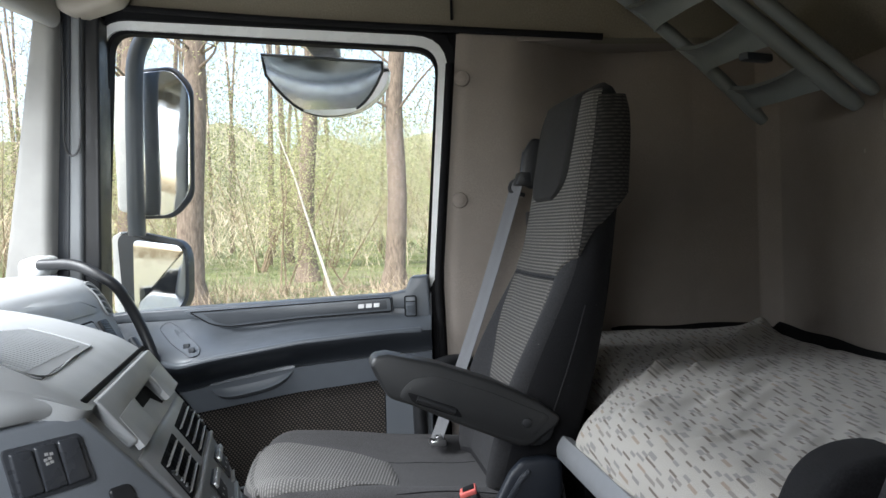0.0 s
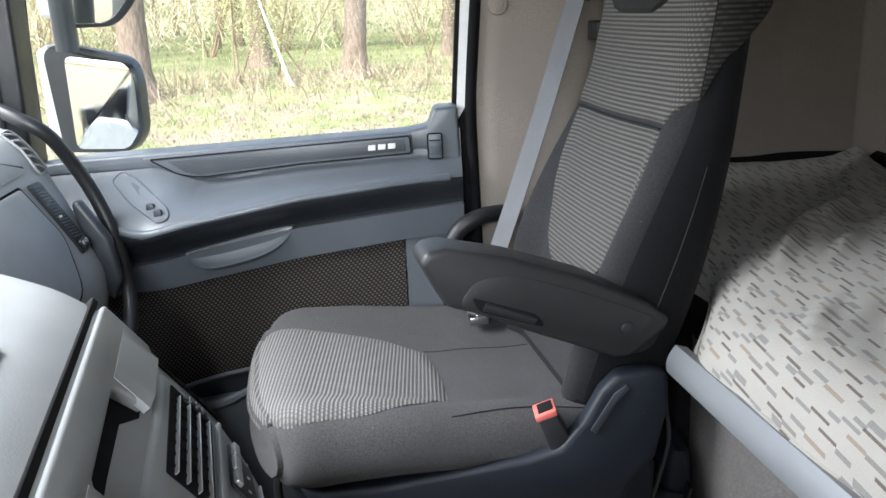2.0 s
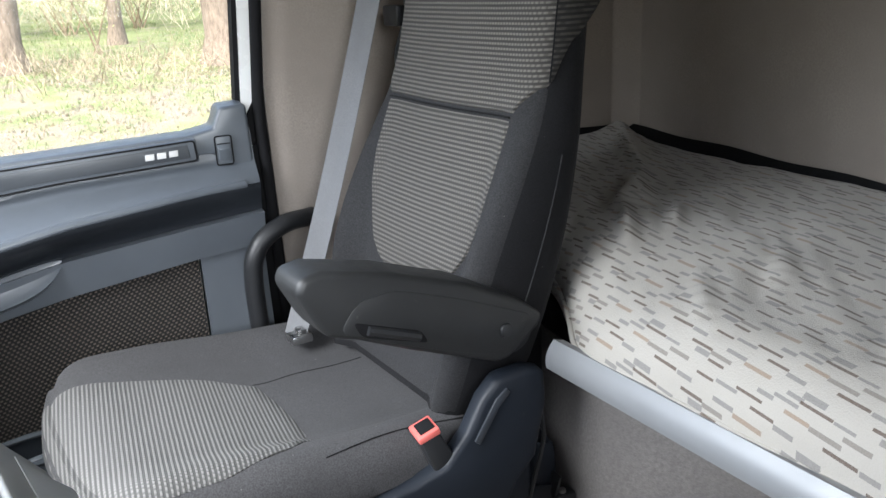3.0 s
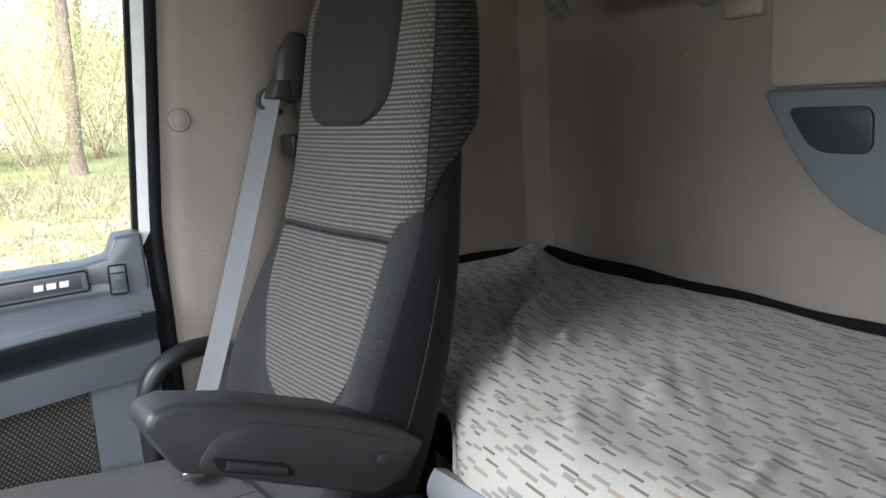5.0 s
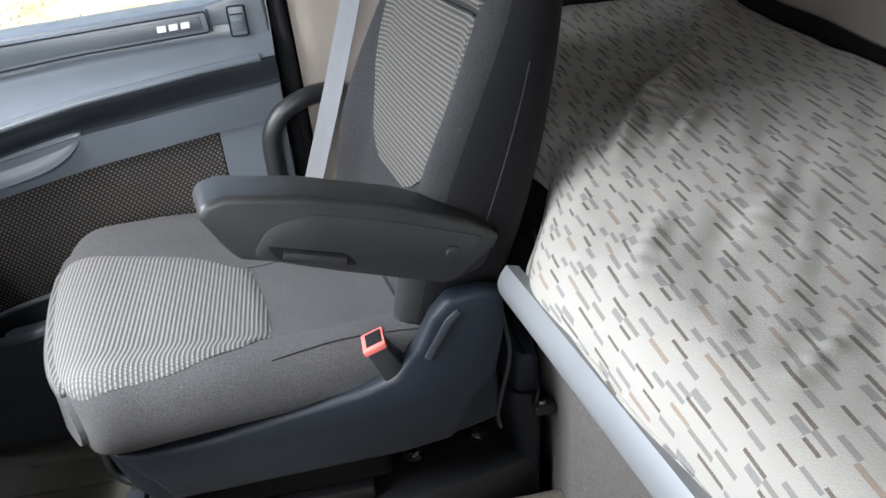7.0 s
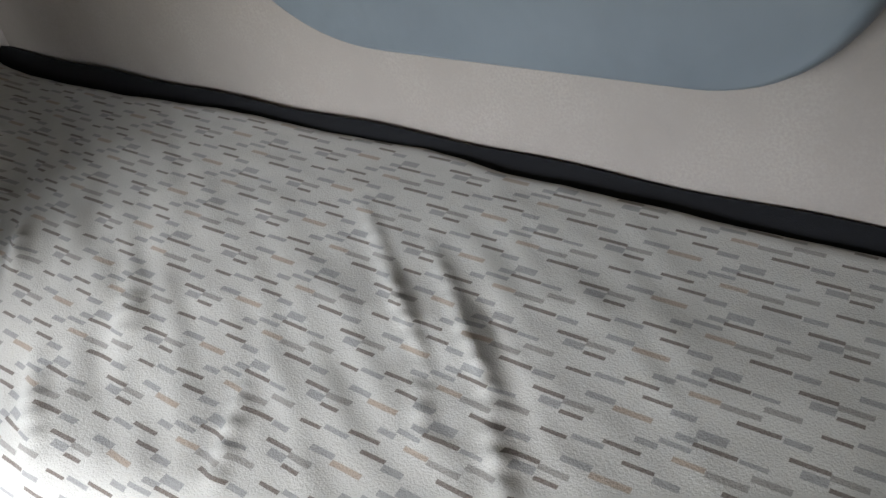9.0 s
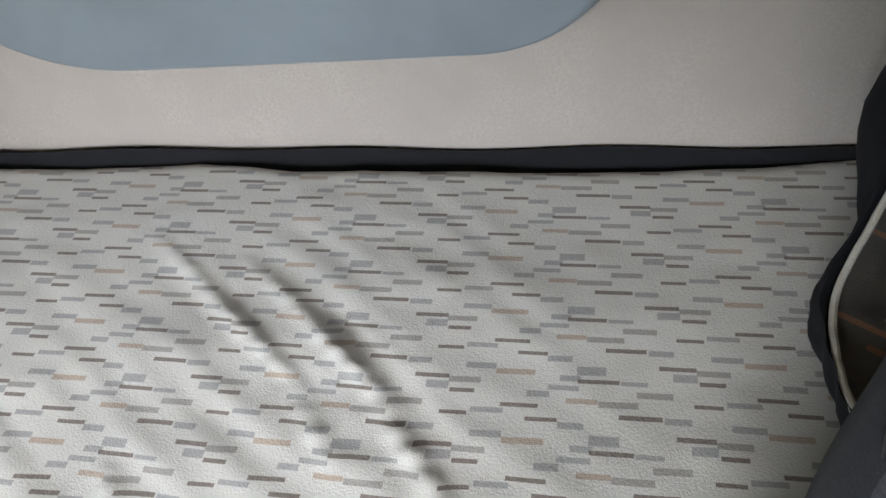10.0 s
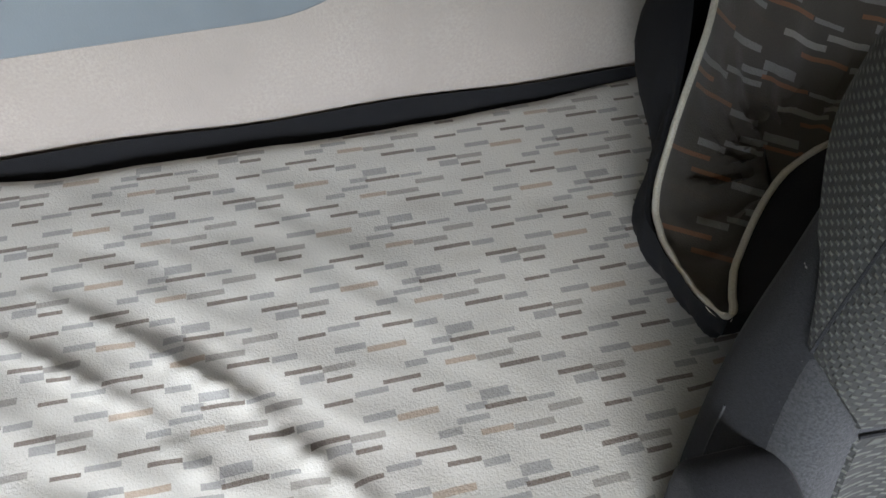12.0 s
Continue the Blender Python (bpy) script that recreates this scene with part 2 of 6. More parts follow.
LINING = print_cloth("printed_bag_lining", (0.048, 0.041, 0.032), (0, 0, 0), 1.5, 0.6, ((0.16, 0.158, 0.15), (0.17, 0.075, 0.032), (0.20, 0.19, 0.17), (0.05, 0.04, 0.03)))
BLACK_CLOTH = cloth("black_cloth", (0.0065, 0.0065, 0.0075), bump=0.4, sheen=0.0)
BELT = cloth("grey_webbing", (0.17, 0.173, 0.18), grain=1200, bump=0.4)


# ---- building helpers ----
def place(name, loc, label, category, group="", kind=""):
    ob = new(name)
    ob.location = loc
    ob.empty_display_size = 0.05
    return tagged(ob, label, category, group, kind)


def origin(ob):
    p = Vector(ob.location)
    while ob.parent:
        ob = ob.parent
        p += ob.location
    return p


def part(name, bm, material, parent=None, label="", smooth=True, kind=""):
    """One mesh object from a bmesh in world coordinates, under its thing or part."""
    if parent is not None:
        bmesh.ops.translate(bm, verts=bm.verts, vec=-origin(parent))
    bmesh.ops.recalc_face_normals(bm, faces=bm.faces)
    me = bpy.data.meshes.new(name)
    bm.to_mesh(me)
    bm.free()
    me.materials.append(material)
    if smooth:
        me.shade_smooth()
        me.set_sharp_from_angle(angle=radians(38))
    ob = new(name, me)
    ob.parent = parent
    return tagged(ob, label, "", "", kind)


def solo(name, bm, material, label, category, group="", kind="", smooth=True):
    return tagged(part(name, bm, material, None, "", smooth), label, category, group, kind)


def bevel(bm, w, seg=2, angle=30):
    ed = [e for e in bm.edges if len(e.link_faces) == 2 and e.calc_face_angle(0) > radians(angle)]
    if w > 0 and ed:
        bmesh.ops.bevel(bm, geom=ed, offset=w, offset_type="OFFSET", segments=seg, profile=0.5, affect="EDGES", clamp_overlap=True)
    return bm


def box(lo, hi, w=0.004, seg=2, m=None):
    bm = bmesh.new()
    c = [(a + b) / 2 for a, b in zip(lo, hi)]
    bmesh.ops.create_cube(bm, size=1, matrix=Matrix.LocRotScale(c, None, [abs(b - a) for a, b in zip(lo, hi)]))
    bevel(bm, w, seg)
    if m is not None:
        bmesh.ops.transform(bm, matrix=m, verts=bm.verts)
    return bm


def prism(pts, axis, a, b, w=0.004, seg=2, m=None):
    """A polygon of 2D points, drawn out along an axis from a to b, with rounded edges."""
    bm = bmesh.new()

    def at(p, d):
        q = list(p)
        q.insert(axis, d)
        return q
    lo = [bm.verts.new(at(p, a)) for p in pts]
    hi = [bm.verts.new(at(p, b)) for p in pts]
    n = len(pts)
    bm.faces.new(lo[::-1])
    bm.faces.new(hi)
    for i in range(n):
        bm.faces.new((lo[i], lo[(i + 1) % n], hi[(i + 1) % n], hi[i]))
    bmesh.ops.recalc_face_normals(bm, faces=bm.faces)
    bevel(bm, w, seg)
    if m is not None:
        bmesh.ops.transform(bm, matrix=m, verts=bm.verts)
    return bm


def curve(pts, n=10):
    """Points of a smooth line through pts (Catmull-Rom)."""
    p = [Vector(q) for q in pts]
    p = [2 * p[0] - p[1]] + p + [2 * p[-1] - p[-2]]
    out = []
    for i in range(1, len(p) - 2):
        for k in range(n):
            t = k / n
            a, b, c, d = p[i - 1], p[i], p[i + 1], p[i + 2]
            out.append(0.5 * (2 * b + (c - a) * t + (2 * a - 5 * b + 4 * c - d) * t * t + (3 * b - a - 3 * c + d) * t ** 3))
    return out + [p[-2]]


def tube(pts, r, n=10, ring=10, closed=False, taper=None, smooth_path=True):
    path = curve(pts, n) if smooth_path else [Vector(p) for p in pts]
    bm = bmesh.new()
    rings, last = [], None
    count = len(path)
    for i, p in enumerate(path):
        if closed:
            d = path[(i + 1) % count] - path[i - 1]
        else:
            d = path[min(i + 1, count - 1)] - path[max(i - 1, 0)]
        d.normalize()
        ref = last if last is not None else (Vector((0, 0, 1)) if abs(d.z) < 0.9 else Vector((1, 0, 0)))
        s = (ref - ref.dot(d) * d).normalized()
        last = s
        t = d.cross(s)
        k = r if taper is None else r + (taper - r) * i / (count - 1)
        rings.append([bm.verts.new(p + k * (math.cos(2 * math.pi * j / ring) * s + math.sin(2 * math.pi * j / ring) * t)) for j in range(ring)])
    for i in range(count if closed else count - 1):
        a, b = rings[i], rings[(i + 1) % count]
        for j in range(ring):
            bm.faces.new((a[j], a[(j + 1) % ring], b[(j + 1) % ring], b[j]))
    if not closed:
        bm.faces.new(rings[0][::-1])
        bm.faces.new(rings[-1])
    return bm


def loft(loops, cap=True):
    bm = bmesh.new()
    rings = [[bm.verts.new(p) for p in lp] for lp in loops]
    n = len(rings[0])
    for a, b in zip(rings, rings[1:]):
        for j in range(n):
            bm.faces.new((a[j], a[(j + 1) % n], b[(j + 1) % n], b[j]))
    if cap:
        bm.faces.new(rings[0][::-1])
        bm.faces.new(rings[-1])
    return bm


def sheet(f, nu, nv, back, lip=None):
    """A skin f(u, v), u and v from 0 to 1, with a back face moved by the vector back, closed at the rim."""
    bm = bmesh.new()
    b = Vector(back)
    front = [[bm.verts.new(f(i / nu, j / nv)) for j in range(nv + 1)] for i in range(nu + 1)]
    rear = [[bm.verts.new(v.co + b) for v in r] for r in front]
    for i in range(nu):
        for j in range(nv):
            bm.faces.new((front[i][j], front[i + 1][j], front[i + 1][j + 1], front[i][j + 1]))
            bm.faces.new((rear[i][j + 1], rear[i + 1][j + 1], rear[i + 1][j], rear[i][j]))
    for i in range(nu):
        for j in (0, nv):
            bm.faces.new((front[i][j], rear[i][j], rear[i + 1][j], front[i + 1][j]))
    for j in range(nv):
        for i in (0, nu):
            bm.faces.new((front[i][j], front[i][j + 1], rear[i][j + 1], rear[i][j]))
    return bm


def lerp_table(rows, x):
    """Smooth value from rows of (x, value, ...), for the columns after the first."""
    if x <= rows[0][0]:
        return rows[0][1:]
    for a, b in zip(rows, rows[1:]):
        if x <= b[0]:
            t = (x - a[0]) / (b[0] - a[0])
            return tuple(p + (q - p) * t for p, q in zip(a[1:], b[1:]))
    return rows[-1][1:]


def ease(a, b, x):
    t = max(0.0, min(1.0, (x - a) / (b - a)))
    return t * t * (3 - 2 * t)


def disc(c, r, depth, axis=2, n=20, w=0.001, m=None):
    bm = bmesh.new()
    rot = {2: Matrix(), 1: Matrix.Rotation(radians(90), 4, "X"), 0: Matrix.Rotation(radians(90), 4, "Y")}[axis]
    bmesh.ops.create_cone(bm, cap_ends=True, segments=n, radius1=r, radius2=r, depth=depth, matrix=Matrix.Translation(c) @ rot)
    bevel(bm, w, 2)
    if m is not None:
        bmesh.ops.transform(bm, matrix=m, verts=bm.verts)
    return bm


def join(*bms):
    out = bmesh.new()
    for b in bms:
        me = bpy.data.meshes.new("tmp")
        b.to_mesh(me)
        b.free()
        out.from_mesh(me)
        bpy.data.meshes.remove(me)
    return out


def letters(name, text, size, m, material, parent, depth=0.001):
    """Raised lettering as a mesh, its middle at the pose m."""
    cu = bpy.data.curves.new(name, "FONT")
    cu.body, cu.size, cu.extrude, cu.offset, cu.shear = text, size, depth, size * 0.03, 0.15
    cu.align_x, cu.align_y = "CENTER", "CENTER"
    tmp = new(name, cu)
    me = bpy.data.meshes.new_from_object(tmp.evaluated_get(bpy.context.evaluated_depsgraph_get()))
    bpy.data.objects.remove(tmp)
    me.transform(Matrix.Translation(-origin(parent)) @ m)
    me.materials.append(material)
    ob = new(name, me)
    ob.parent = parent
    return ob


def ringed(outer, inner, y0, y1, w=0.003):
    """A closed band between two outlines of equal count, drawn out along y."""
    bm = bmesh.new()
    v = [[bm.verts.new((p[0], y, p[1])) for p in poly] for y in (y0, y1) for poly in (outer, inner)]
    n = len(outer)
    for i in range(n):
        j = (i + 1) % n
        bm.faces.new((v[0][i], v[0][j], v[1][j], v[1][i]))
        bm.faces.new((v[2][j], v[2][i], v[3][i], v[3][j]))
        bm.faces.new((v[0][j], v[0][i], v[2][i], v[2][j]))
        bm.faces.new((v[1][i], v[1][j], v[3][j], v[3][i]))
    return bm


def rounded(quad, r, seg=6):
    """A polygon's outline with rounded corners."""
    out = []
    n = len(quad)
    for i in range(n):
        p, a, b = Vector(quad[i]), Vector(quad[i - 1]), Vector(quad[(i + 1) % n])
        rr = r[i] if isinstance(r, (tuple, list)) else r
        u, w = (a - p).normalized() * rr, (b - p).normalized() * rr
        for k in range(seg + 1):
            t = k / seg
            out.append(tuple((1 - t) ** 2 * (p + u) + 2 * t * (1 - t) * p + t * t * (p + w)))
    return out


# ---- cab shell ----
FLOOR, TUNNEL, BED = 0.18, 0.285, 0.775


def door_edge(z):
    """The leaning rear edge of the driver's window and door."""
    return -0.043 + 0.084 * (z - 0.928) if z > 0.928 else -0.043 + 0.02 * (0.928 - z)


def side_line(x):
    """The trim wall beside and behind the driver's seat."""
    return 1.995 + 0.20 * ease(0.16, 0.46, x) + 0.01 * math.sin(x * 9)


floor = solo("floor", box((-1.4, -0.1, 0.10), (0.9, 2.25, FLOOR), 0), RUBBER_MAT, "dark ribbed rubber cab floor", "floor", kind="structure")
tunnel = solo("tunnel_floor", box((-1.0, 0.62, FLOOR), (0.30, 1.50, TUNNEL - 0.02), 0.02, 3), MAT_CARPET, "raised carpeted engine tunnel floor", "floor", kind="structure")

# side wall trim beside the door, driver's side
def side_wall(u, v):
    z = 0.20 + 1.27 * v + 0.02 * v
    x0 = door_edge(z) + 0.048
    x = x0 + (0.80 - x0) * u
    return Vector((x, side_line(x) + 0.012 * (1 - ease(0, 0.02, x - x0)), z))


wall_north = solo("wall_north", sheet(side_wall, 40, 24, (0, 0.05, 0)), WALL, "taupe felt side wall trim behind the door", "wall", kind="structure")


def corner_post(u, v):
    a = u * math.pi / 2
    z = 0.66 + 1.3 * v
    return Vector((0.795 + 0.055 * math.sin(a) - 0.02 * math.sin(2 * a), 2.185 - 0.06 * (1 - math.cos(a)), z))


solo("corner_trim", sheet(corner_post, 12, 8, (0.03, 0.03, 0)), WALL, "rounded felt corner post of the sleeping area", "wall trim", kind="structure")
wall_east = solo("wall_east", prism([(0.837, 2.27), (0.869, -0.16), (0.92, -0.16), (0.92, 2.27)], 2, 0.1, 2.15, 0), WALL, "beige felt rear wall of the sleeping area", "wall", kind="structure")
upper_wall = solo("wall_north_upper", prism([(-0.80, 1.588), (0.386, 1.466), (0.86, 1.45), (0.86, 2.15), (-1.30, 2.15), (-1.30, 1.64)], 1, 2.0, 2.06, 0), HEADLINER, "cream upper side wall panel above the door", "wall", kind="structure")
# added filler that stops sky light leaking in over the trim
solo("wall_north_filler", box((0.06, 2.012, 1.468), (0.92, 2.30, 1.50), 0), WALL, "added felt strip closing the gap above the bed's end wall", "wall", kind="structure")
solo("wall_north_outer", box((0.05, 2.235, 0.1), (0.92, 2.30, 1.466), 0), BLACK_CLOTH, "dark outer cab wall behind the trim", "wall", kind="structure")
solo("wall_north_back", box((0.44, 2.19, 0.1), (0.84, 2.232, 1.465), 0), WALL, "felt wall at the end of the bed", "wall", kind="structure")
solo("wall_south", box((0.20, -0.16, 0.1), (0.90, -0.10, 2.15), 0), WALL, "beige felt wall at the passenger end of the bed", "wall", kind="structure")
# unseen panels added to limit the light from the passenger side
solo("wall_south_lower", box((-1.34, -0.16, 0.1), (0.20, -0.10, 0.85), 0), SLATE, "unseen slate grey panel closing the lower passenger side", "door", kind="structure")
solo("wall_south_middle", box((0.0, -0.16, 0.85), (0.20, -0.10, 1.58), 0), WALL, "unseen felt panel narrowing the passenger side opening", "wall", kind="structure")
solo("wall_south_front", box((-1.34, -0.16, 0.85), (-0.95, -0.10, 1.58), 0), PILLAR, "unseen pale panel narrowing the passenger side opening in front", "pillar", kind="structure")
solo("wall_south_upper", box((-1.3, -0.16, 1.58), (0.20, -0.10, 2.15), 0), HEADLINER, "cream panel over the passenger door", "wall", kind="structure")
solo("ceiling", box((-1.3, -0.16, 2.15), (0.90, 2.06, 2.2), 0), HEADLINER, "cream fabric cab roof lining", "ceiling", kind="structure")
solo("wall_west_lower", box((-1.40, -0.16, 0.1), (-1.34, 2.10, 0.86), 0), SLATE_DARK, "dark front bulkhead under the windscreen", "wall", kind="structure")
solo("wall_west_upper", box((-1.36, -0.16, 1.66), (-1.30, 2.06, 2.15), 0), HEADLINER, "cream panel over the windscreen", "wall", kind="structure")
solo("window_header", prism([(-0.83, 1.555), (0.05, 1.472), (0.06, 1.61), (-0.83, 1.68)], 1, 2.03, 2.075, 0), BLACK_SOFT, "black door frame header above the window", "trim", kind="structure")
# dark groove and seam of the upper panel
solo("trim_groove", tube([(-0.80, 1.988, 1.585), (-0.30, 1.988, 1.528), (0.386, 1.988, 1.466)], 0.008, 8, 8), BLACK_SOFT, "dark rubber edging along the upper panel", "trim", kind="structure")
solo("upper_seam", box((0.040, 1.992, 1.52), (0.046, 2.0, 2.1), 0.001), BLACK_SOFT, "dark seam between two upper panels", "trim", kind="structure")
# two press studs on the side wall
for z, x in ((1.105, 0.048), (1.385, 0.062)):
    st = place("press_stud", (x, 1.99, z), "round felt-covered press stud on the side wall", "press stud", "wall studs")
    part("rim", disc((x, 1.999, z), 0.0185, 0.012, 1, 24, 0.005), WALL, st)
    part("cap", disc((x, 1.997, z), 0.012, 0.012, 1, 24, 0.004), WALL, st)
for x, y, z in ((0.848, 1.72, 1.165), (0.848, 1.99, 0.95)):
    solo("wall_pin", disc((x, y, z), 0.006, 0.008, 0, 12, 0.002), CREAM, "small pale plastic pin in the rear wall", "pin", "wall pins")

# ---- driver's door ----
door = place("door_1", (-0.42, 2.02, 0.3), "slate grey truck door with closed window and woven insert", "door", kind="structure")
SILL = [(-0.86, 0.852), (-0.72, 0.868), (-0.40, 0.880), (-0.125, 0.890), (-0.085, 0.893)]
LEDGE = [(-0.86, 0.80), (-0.64, 0.765), (-0.575, 0.757), (-0.50, 0.772), (-0.314, 0.798), (-0.15, 0.808), (0.0, 0.812)]
BAND = [(-0.86, 0.66), (-0.60, 0.692), (-0.50, 0.713), (-0.33, 0.742), (-0.15, 0.757), (0.0, 0.766)]
INSERT = [(-0.86, 0.60), (-0.541, 0.648), (-0.33, 0.683), (-0.137, 0.703), (0.0, 0.71)]
BULGE = [(-0.86, 0.05), (-0.68, 0.08), (-0.62, 0.118), (-0.575, 0.148), (-0.55, 0.15), (-0.345, 0.105), (-0.15, 0.06), (-0.04, 0.028), (0.0, 0.015)]


def val(rows, x):
    return lerp_table(rows, x)[0]


def door_skin(x, z):
    """How far the door's inner face reaches into the cab, as y."""
    s, l, b, i = val(SILL, x), val(LEDGE, x), val(BAND, x), val(INSERT, x)
    g = val(BULGE, x)
    if z >= l:
        t = (z - l) / max(0.01, s - l)
        return 2.0 - g * (1 - ease(0, 0.45 + 0.5 * ease(-0.47, -0.56, x), t)) * 0.92 - 0.02 * (1 - t)
    if z >= b:
        t = (l - z) / (l - b)
        return 2.0 - g * (1 - 0.55 * ease(0, 1, t)) - 0.02
    if z >= i:
        t = (b - z) / (b - i)
        return 2.0 - g * 0.45 - 0.035 + 0.012 * t
    t = ease(0, 1, (i - z) / 0.3)
    return 2.0 - g * (0.45 - 0.25 * t) - 0.016 - 0.03 * t


def door_zone(top, low, x0, x1, lift=0.0, nu=40, nv=14, back=0.03):
    def f(u, v):
        x = x0 + (x1 - x0) * u
        z = low(x) + (top(x) - low(x)) * v
        if x > -0.09:
            x = min(x, door_edge(z) + 0.0 + 0.02)
        return Vector((x, door_skin(x, z) - lift, z))
    return sheet(f, nu, nv, (0, back, 0))


part("upper_panel", door_zone(lambda x: val(SILL, x), lambda x: val(LEDGE, x), -0.86, -0.026, nv=18), SLATE, door)
part("armrest_band", door_zone(lambda x: val(LEDGE, x) - 0.001, lambda x: val(BAND, x), -0.86, -0.026), SLATE_DEEP, door, "near-black armrest band")
part("ledge_edge", tube([(x, door_skin(x, val(LEDGE, x) + 0.002) + 0.003, val(LEDGE, x) + 0.001) for x in [-0.62 + 0.03 * k for k in range(20)]], 0.0075, 3, 10), SLATE, door)
part("lower_panel", door_zone(lambda x: val(BAND, x) - 0.001, lambda x: val(INSERT, x), -0.86, -0.026, 0.004), SLATE, door)
part("rear_panel", door_zone(lambda x: val(INSERT, x) - 0.001, lambda x: 0.30, -0.135, -0.03, 0.004, 6), SLATE, door)
INSERT_LOW = [(-0.86, 0.395), (-0.66, 0.402), (-0.61, 0.424), (-0.56, 0.446), (-0.50, 0.462), (-0.44, 0.472), (-0.137, 0.486)]
POCKET = [(-0.86, 0.462), (-0.63, 0.460), (-0.59, 0.440), (-0.54, 0.428), (-0.48, 0.430), (-0.42, 0.458), (-0.137, 0.462)]
pocket = part("pocket", door_zone(lambda x: val(POCKET, x), lambda x: 0.22, -0.86, -0.137, 0.062, 36, 8, 0.014), SLATE, door, "slate grey door pocket")
part("pocket_rim", tube([(x, door_skin(x, val(POCKET, x)) - 0.056, val(POCKET, x)) for x in [-0.85 + 0.03 * k for k in range(24)]], 0.009, 2, 8), SLATE, pocket)
part("pocket_end", prism([(-0.33, 0.24), (-0.135, 0.24), (-0.135, 0.458), (-0.32, 0.458), (-0.345, 0.44)], 1, 1.86, 1.985, 0.012, 3), SLATE, pocket)
part("pocket_front", prism([(-0.86, 0.24), (-0.60, 0.24), (-0.60, 0.44), (-0.64, 0.458), (-0.86, 0.458)], 1, 1.90, 1.985, 0.012, 3), SLATE, pocket)
part("bottle_rest", prism([(-0.548, 0.420), (-0.535, 0.427), (-0.440, 0.440), (-0.452, 0.426), (-0.470, 0.39), (-0.472, 0.26), (-0.508, 0.26), (-0.508, 0.395), (-0.520, 0.414)], 1, 1.885, 1.912, 0.004, 3), SLATE, pocket)
part("insert_rim", tube([(x, door_skin(x, val(INSERT_LOW, x)) - 0.001, val(INSERT_LOW, x)) for x in [-0.70 + 0.03 * k for k in range(19)]], 0.005, 3, 8), SLATE, door)
part("back_panel", door_zone(lambda x: val(INSERT_LOW, x), lambda x: 0.24, -0.86, -0.137, 0.0, 20, 4), SLATE_DARK, door)
part("woven_insert", door_zone(lambda x: val(INSERT, x) - 0.002, lambda x: val(INSERT_LOW, x) + 0.001, -0.86, -0.138, -0.004), WEAVE, door, "dark brown woven cloth insert")
# sill block with the raised rear end
part("sill", prism([(-0.86, 0.840), (-0.86, 0.856), (-0.72, 0.871), (-0.125, 0.893), (-0.085, 0.900), (-0.072, 0.932), (-0.030, 0.934), (-0.026, 0.815), (-0.09, 0.86)], 1, 1.985, 2.055, 0.006, 3), SLATE, door)
# decor strip
strip = part("decor_strip", prism([(-0.60, 0.868), (-0.115, 0.889), (-0.113, 0.853), (-0.32, 0.843), (-0.50, 0.827), (-0.54, 0.835)], 1, 1.975, 1.990, 0.003, 2), SLATE, door)
part("strip_field", prism([(-0.555, 0.862), (-0.128, 0.881), (-0.126, 0.860), (-0.33, 0.850), (-0.50, 0.835), (-0.525, 0.842)], 1, 1.9738, 1.980, 0.001, 2), SLATE_MID, strip)
for k in range(3):  # a plain three-piece badge
    x = -0.1935 + 0.0178 * k
    part("badge", prism([(x, 0.8632 + 0.0008 * k), (x + 0.0138, 0.8638 + 0.0008 * k), (x + 0.0146, 0.8736 + 0.0008 * k), (x + 0.0010, 0.8730 + 0.0008 * k)], 1, 1.9724, 1.976, 0.0006, 1), CHROME_DULL, strip, "pale metal badge")
part("groove", tube([(x, 1.9745, z) for x, z in rounded([(-0.585, 0.866), (-0.118, 0.8865), (-0.116, 0.855), (-0.32, 0.8455), (-0.50, 0.830), (-0.538, 0.838)], (0.006, 0.005, 0.005, 0.02, 0.02, 0.01), 4)], 0.0014, 1, 6, True, smooth_path=False), BLACK_SOFT, strip)
lock = part("lock_switch", box((-0.086, 1.9795, 0.842), (-0.060, 1.987, 0.888), 0.003, 3), SLATE, door)
part("outline", tube([(x, 1.9793, z) for x, z in rounded([(-0.086, 0.842), (-0.060, 0.842), (-0.060, 0.888), (-0.086, 0.888)], 0.004, 4)], 0.0011, 1, 6, True, smooth_path=False), BLACK_SOFT, lock)
part("rocker", prism([(1.9735, 0.868), (1.9790, 0.875), (1.985, 0.875), (1.985, 0.849), (1.9785, 0.849)], 0, -0.082, -0.064, 0.001), SLATE, lock)
part("rocker_gap", box((-0.083, 1.9788, 0.8745), (-0.063, 1.986, 0.8765), 0.0003, 1), BLACK_SOFT, lock)
# pull cup under the armrest
def cup(u, v):
    """A scoop: from under the armrest band out to a rounded lip, then back to the panel."""
    x = -0.522 + 0.190 * u
    deep = max(0.0, 1 - abs(2 * u - 1) ** 3.2) ** 0.6
    top = val(BAND, x)
    y0 = door_skin(x, top - 0.006)
    a = v * 1.5
    if a < 1:
        y, z = y0 + 0.004 - 0.024 * deep * a ** 1.6, top + 0.002 + 0.006 * deep * u - 0.038 * deep * a ** 0.85 - 0.009 * math.sin(math.pi * u) * math.sin(math.pi * a)
    else:
        b = (a - 1) / 0.5
        y, z = y0 + 0.004 - 0.024 * deep * math.cos(b * math.pi / 2) + 0.006 * b, top + 0.002 + 0.006 * deep * u - (0.038 + 0.009 * math.sin(b * math.pi / 2)) * deep
    return Vector((x, y - 0.003, z))


part("pull_cup", sheet(cup, 36, 24, (0, 0.012, 0.0)), SLATE, door)
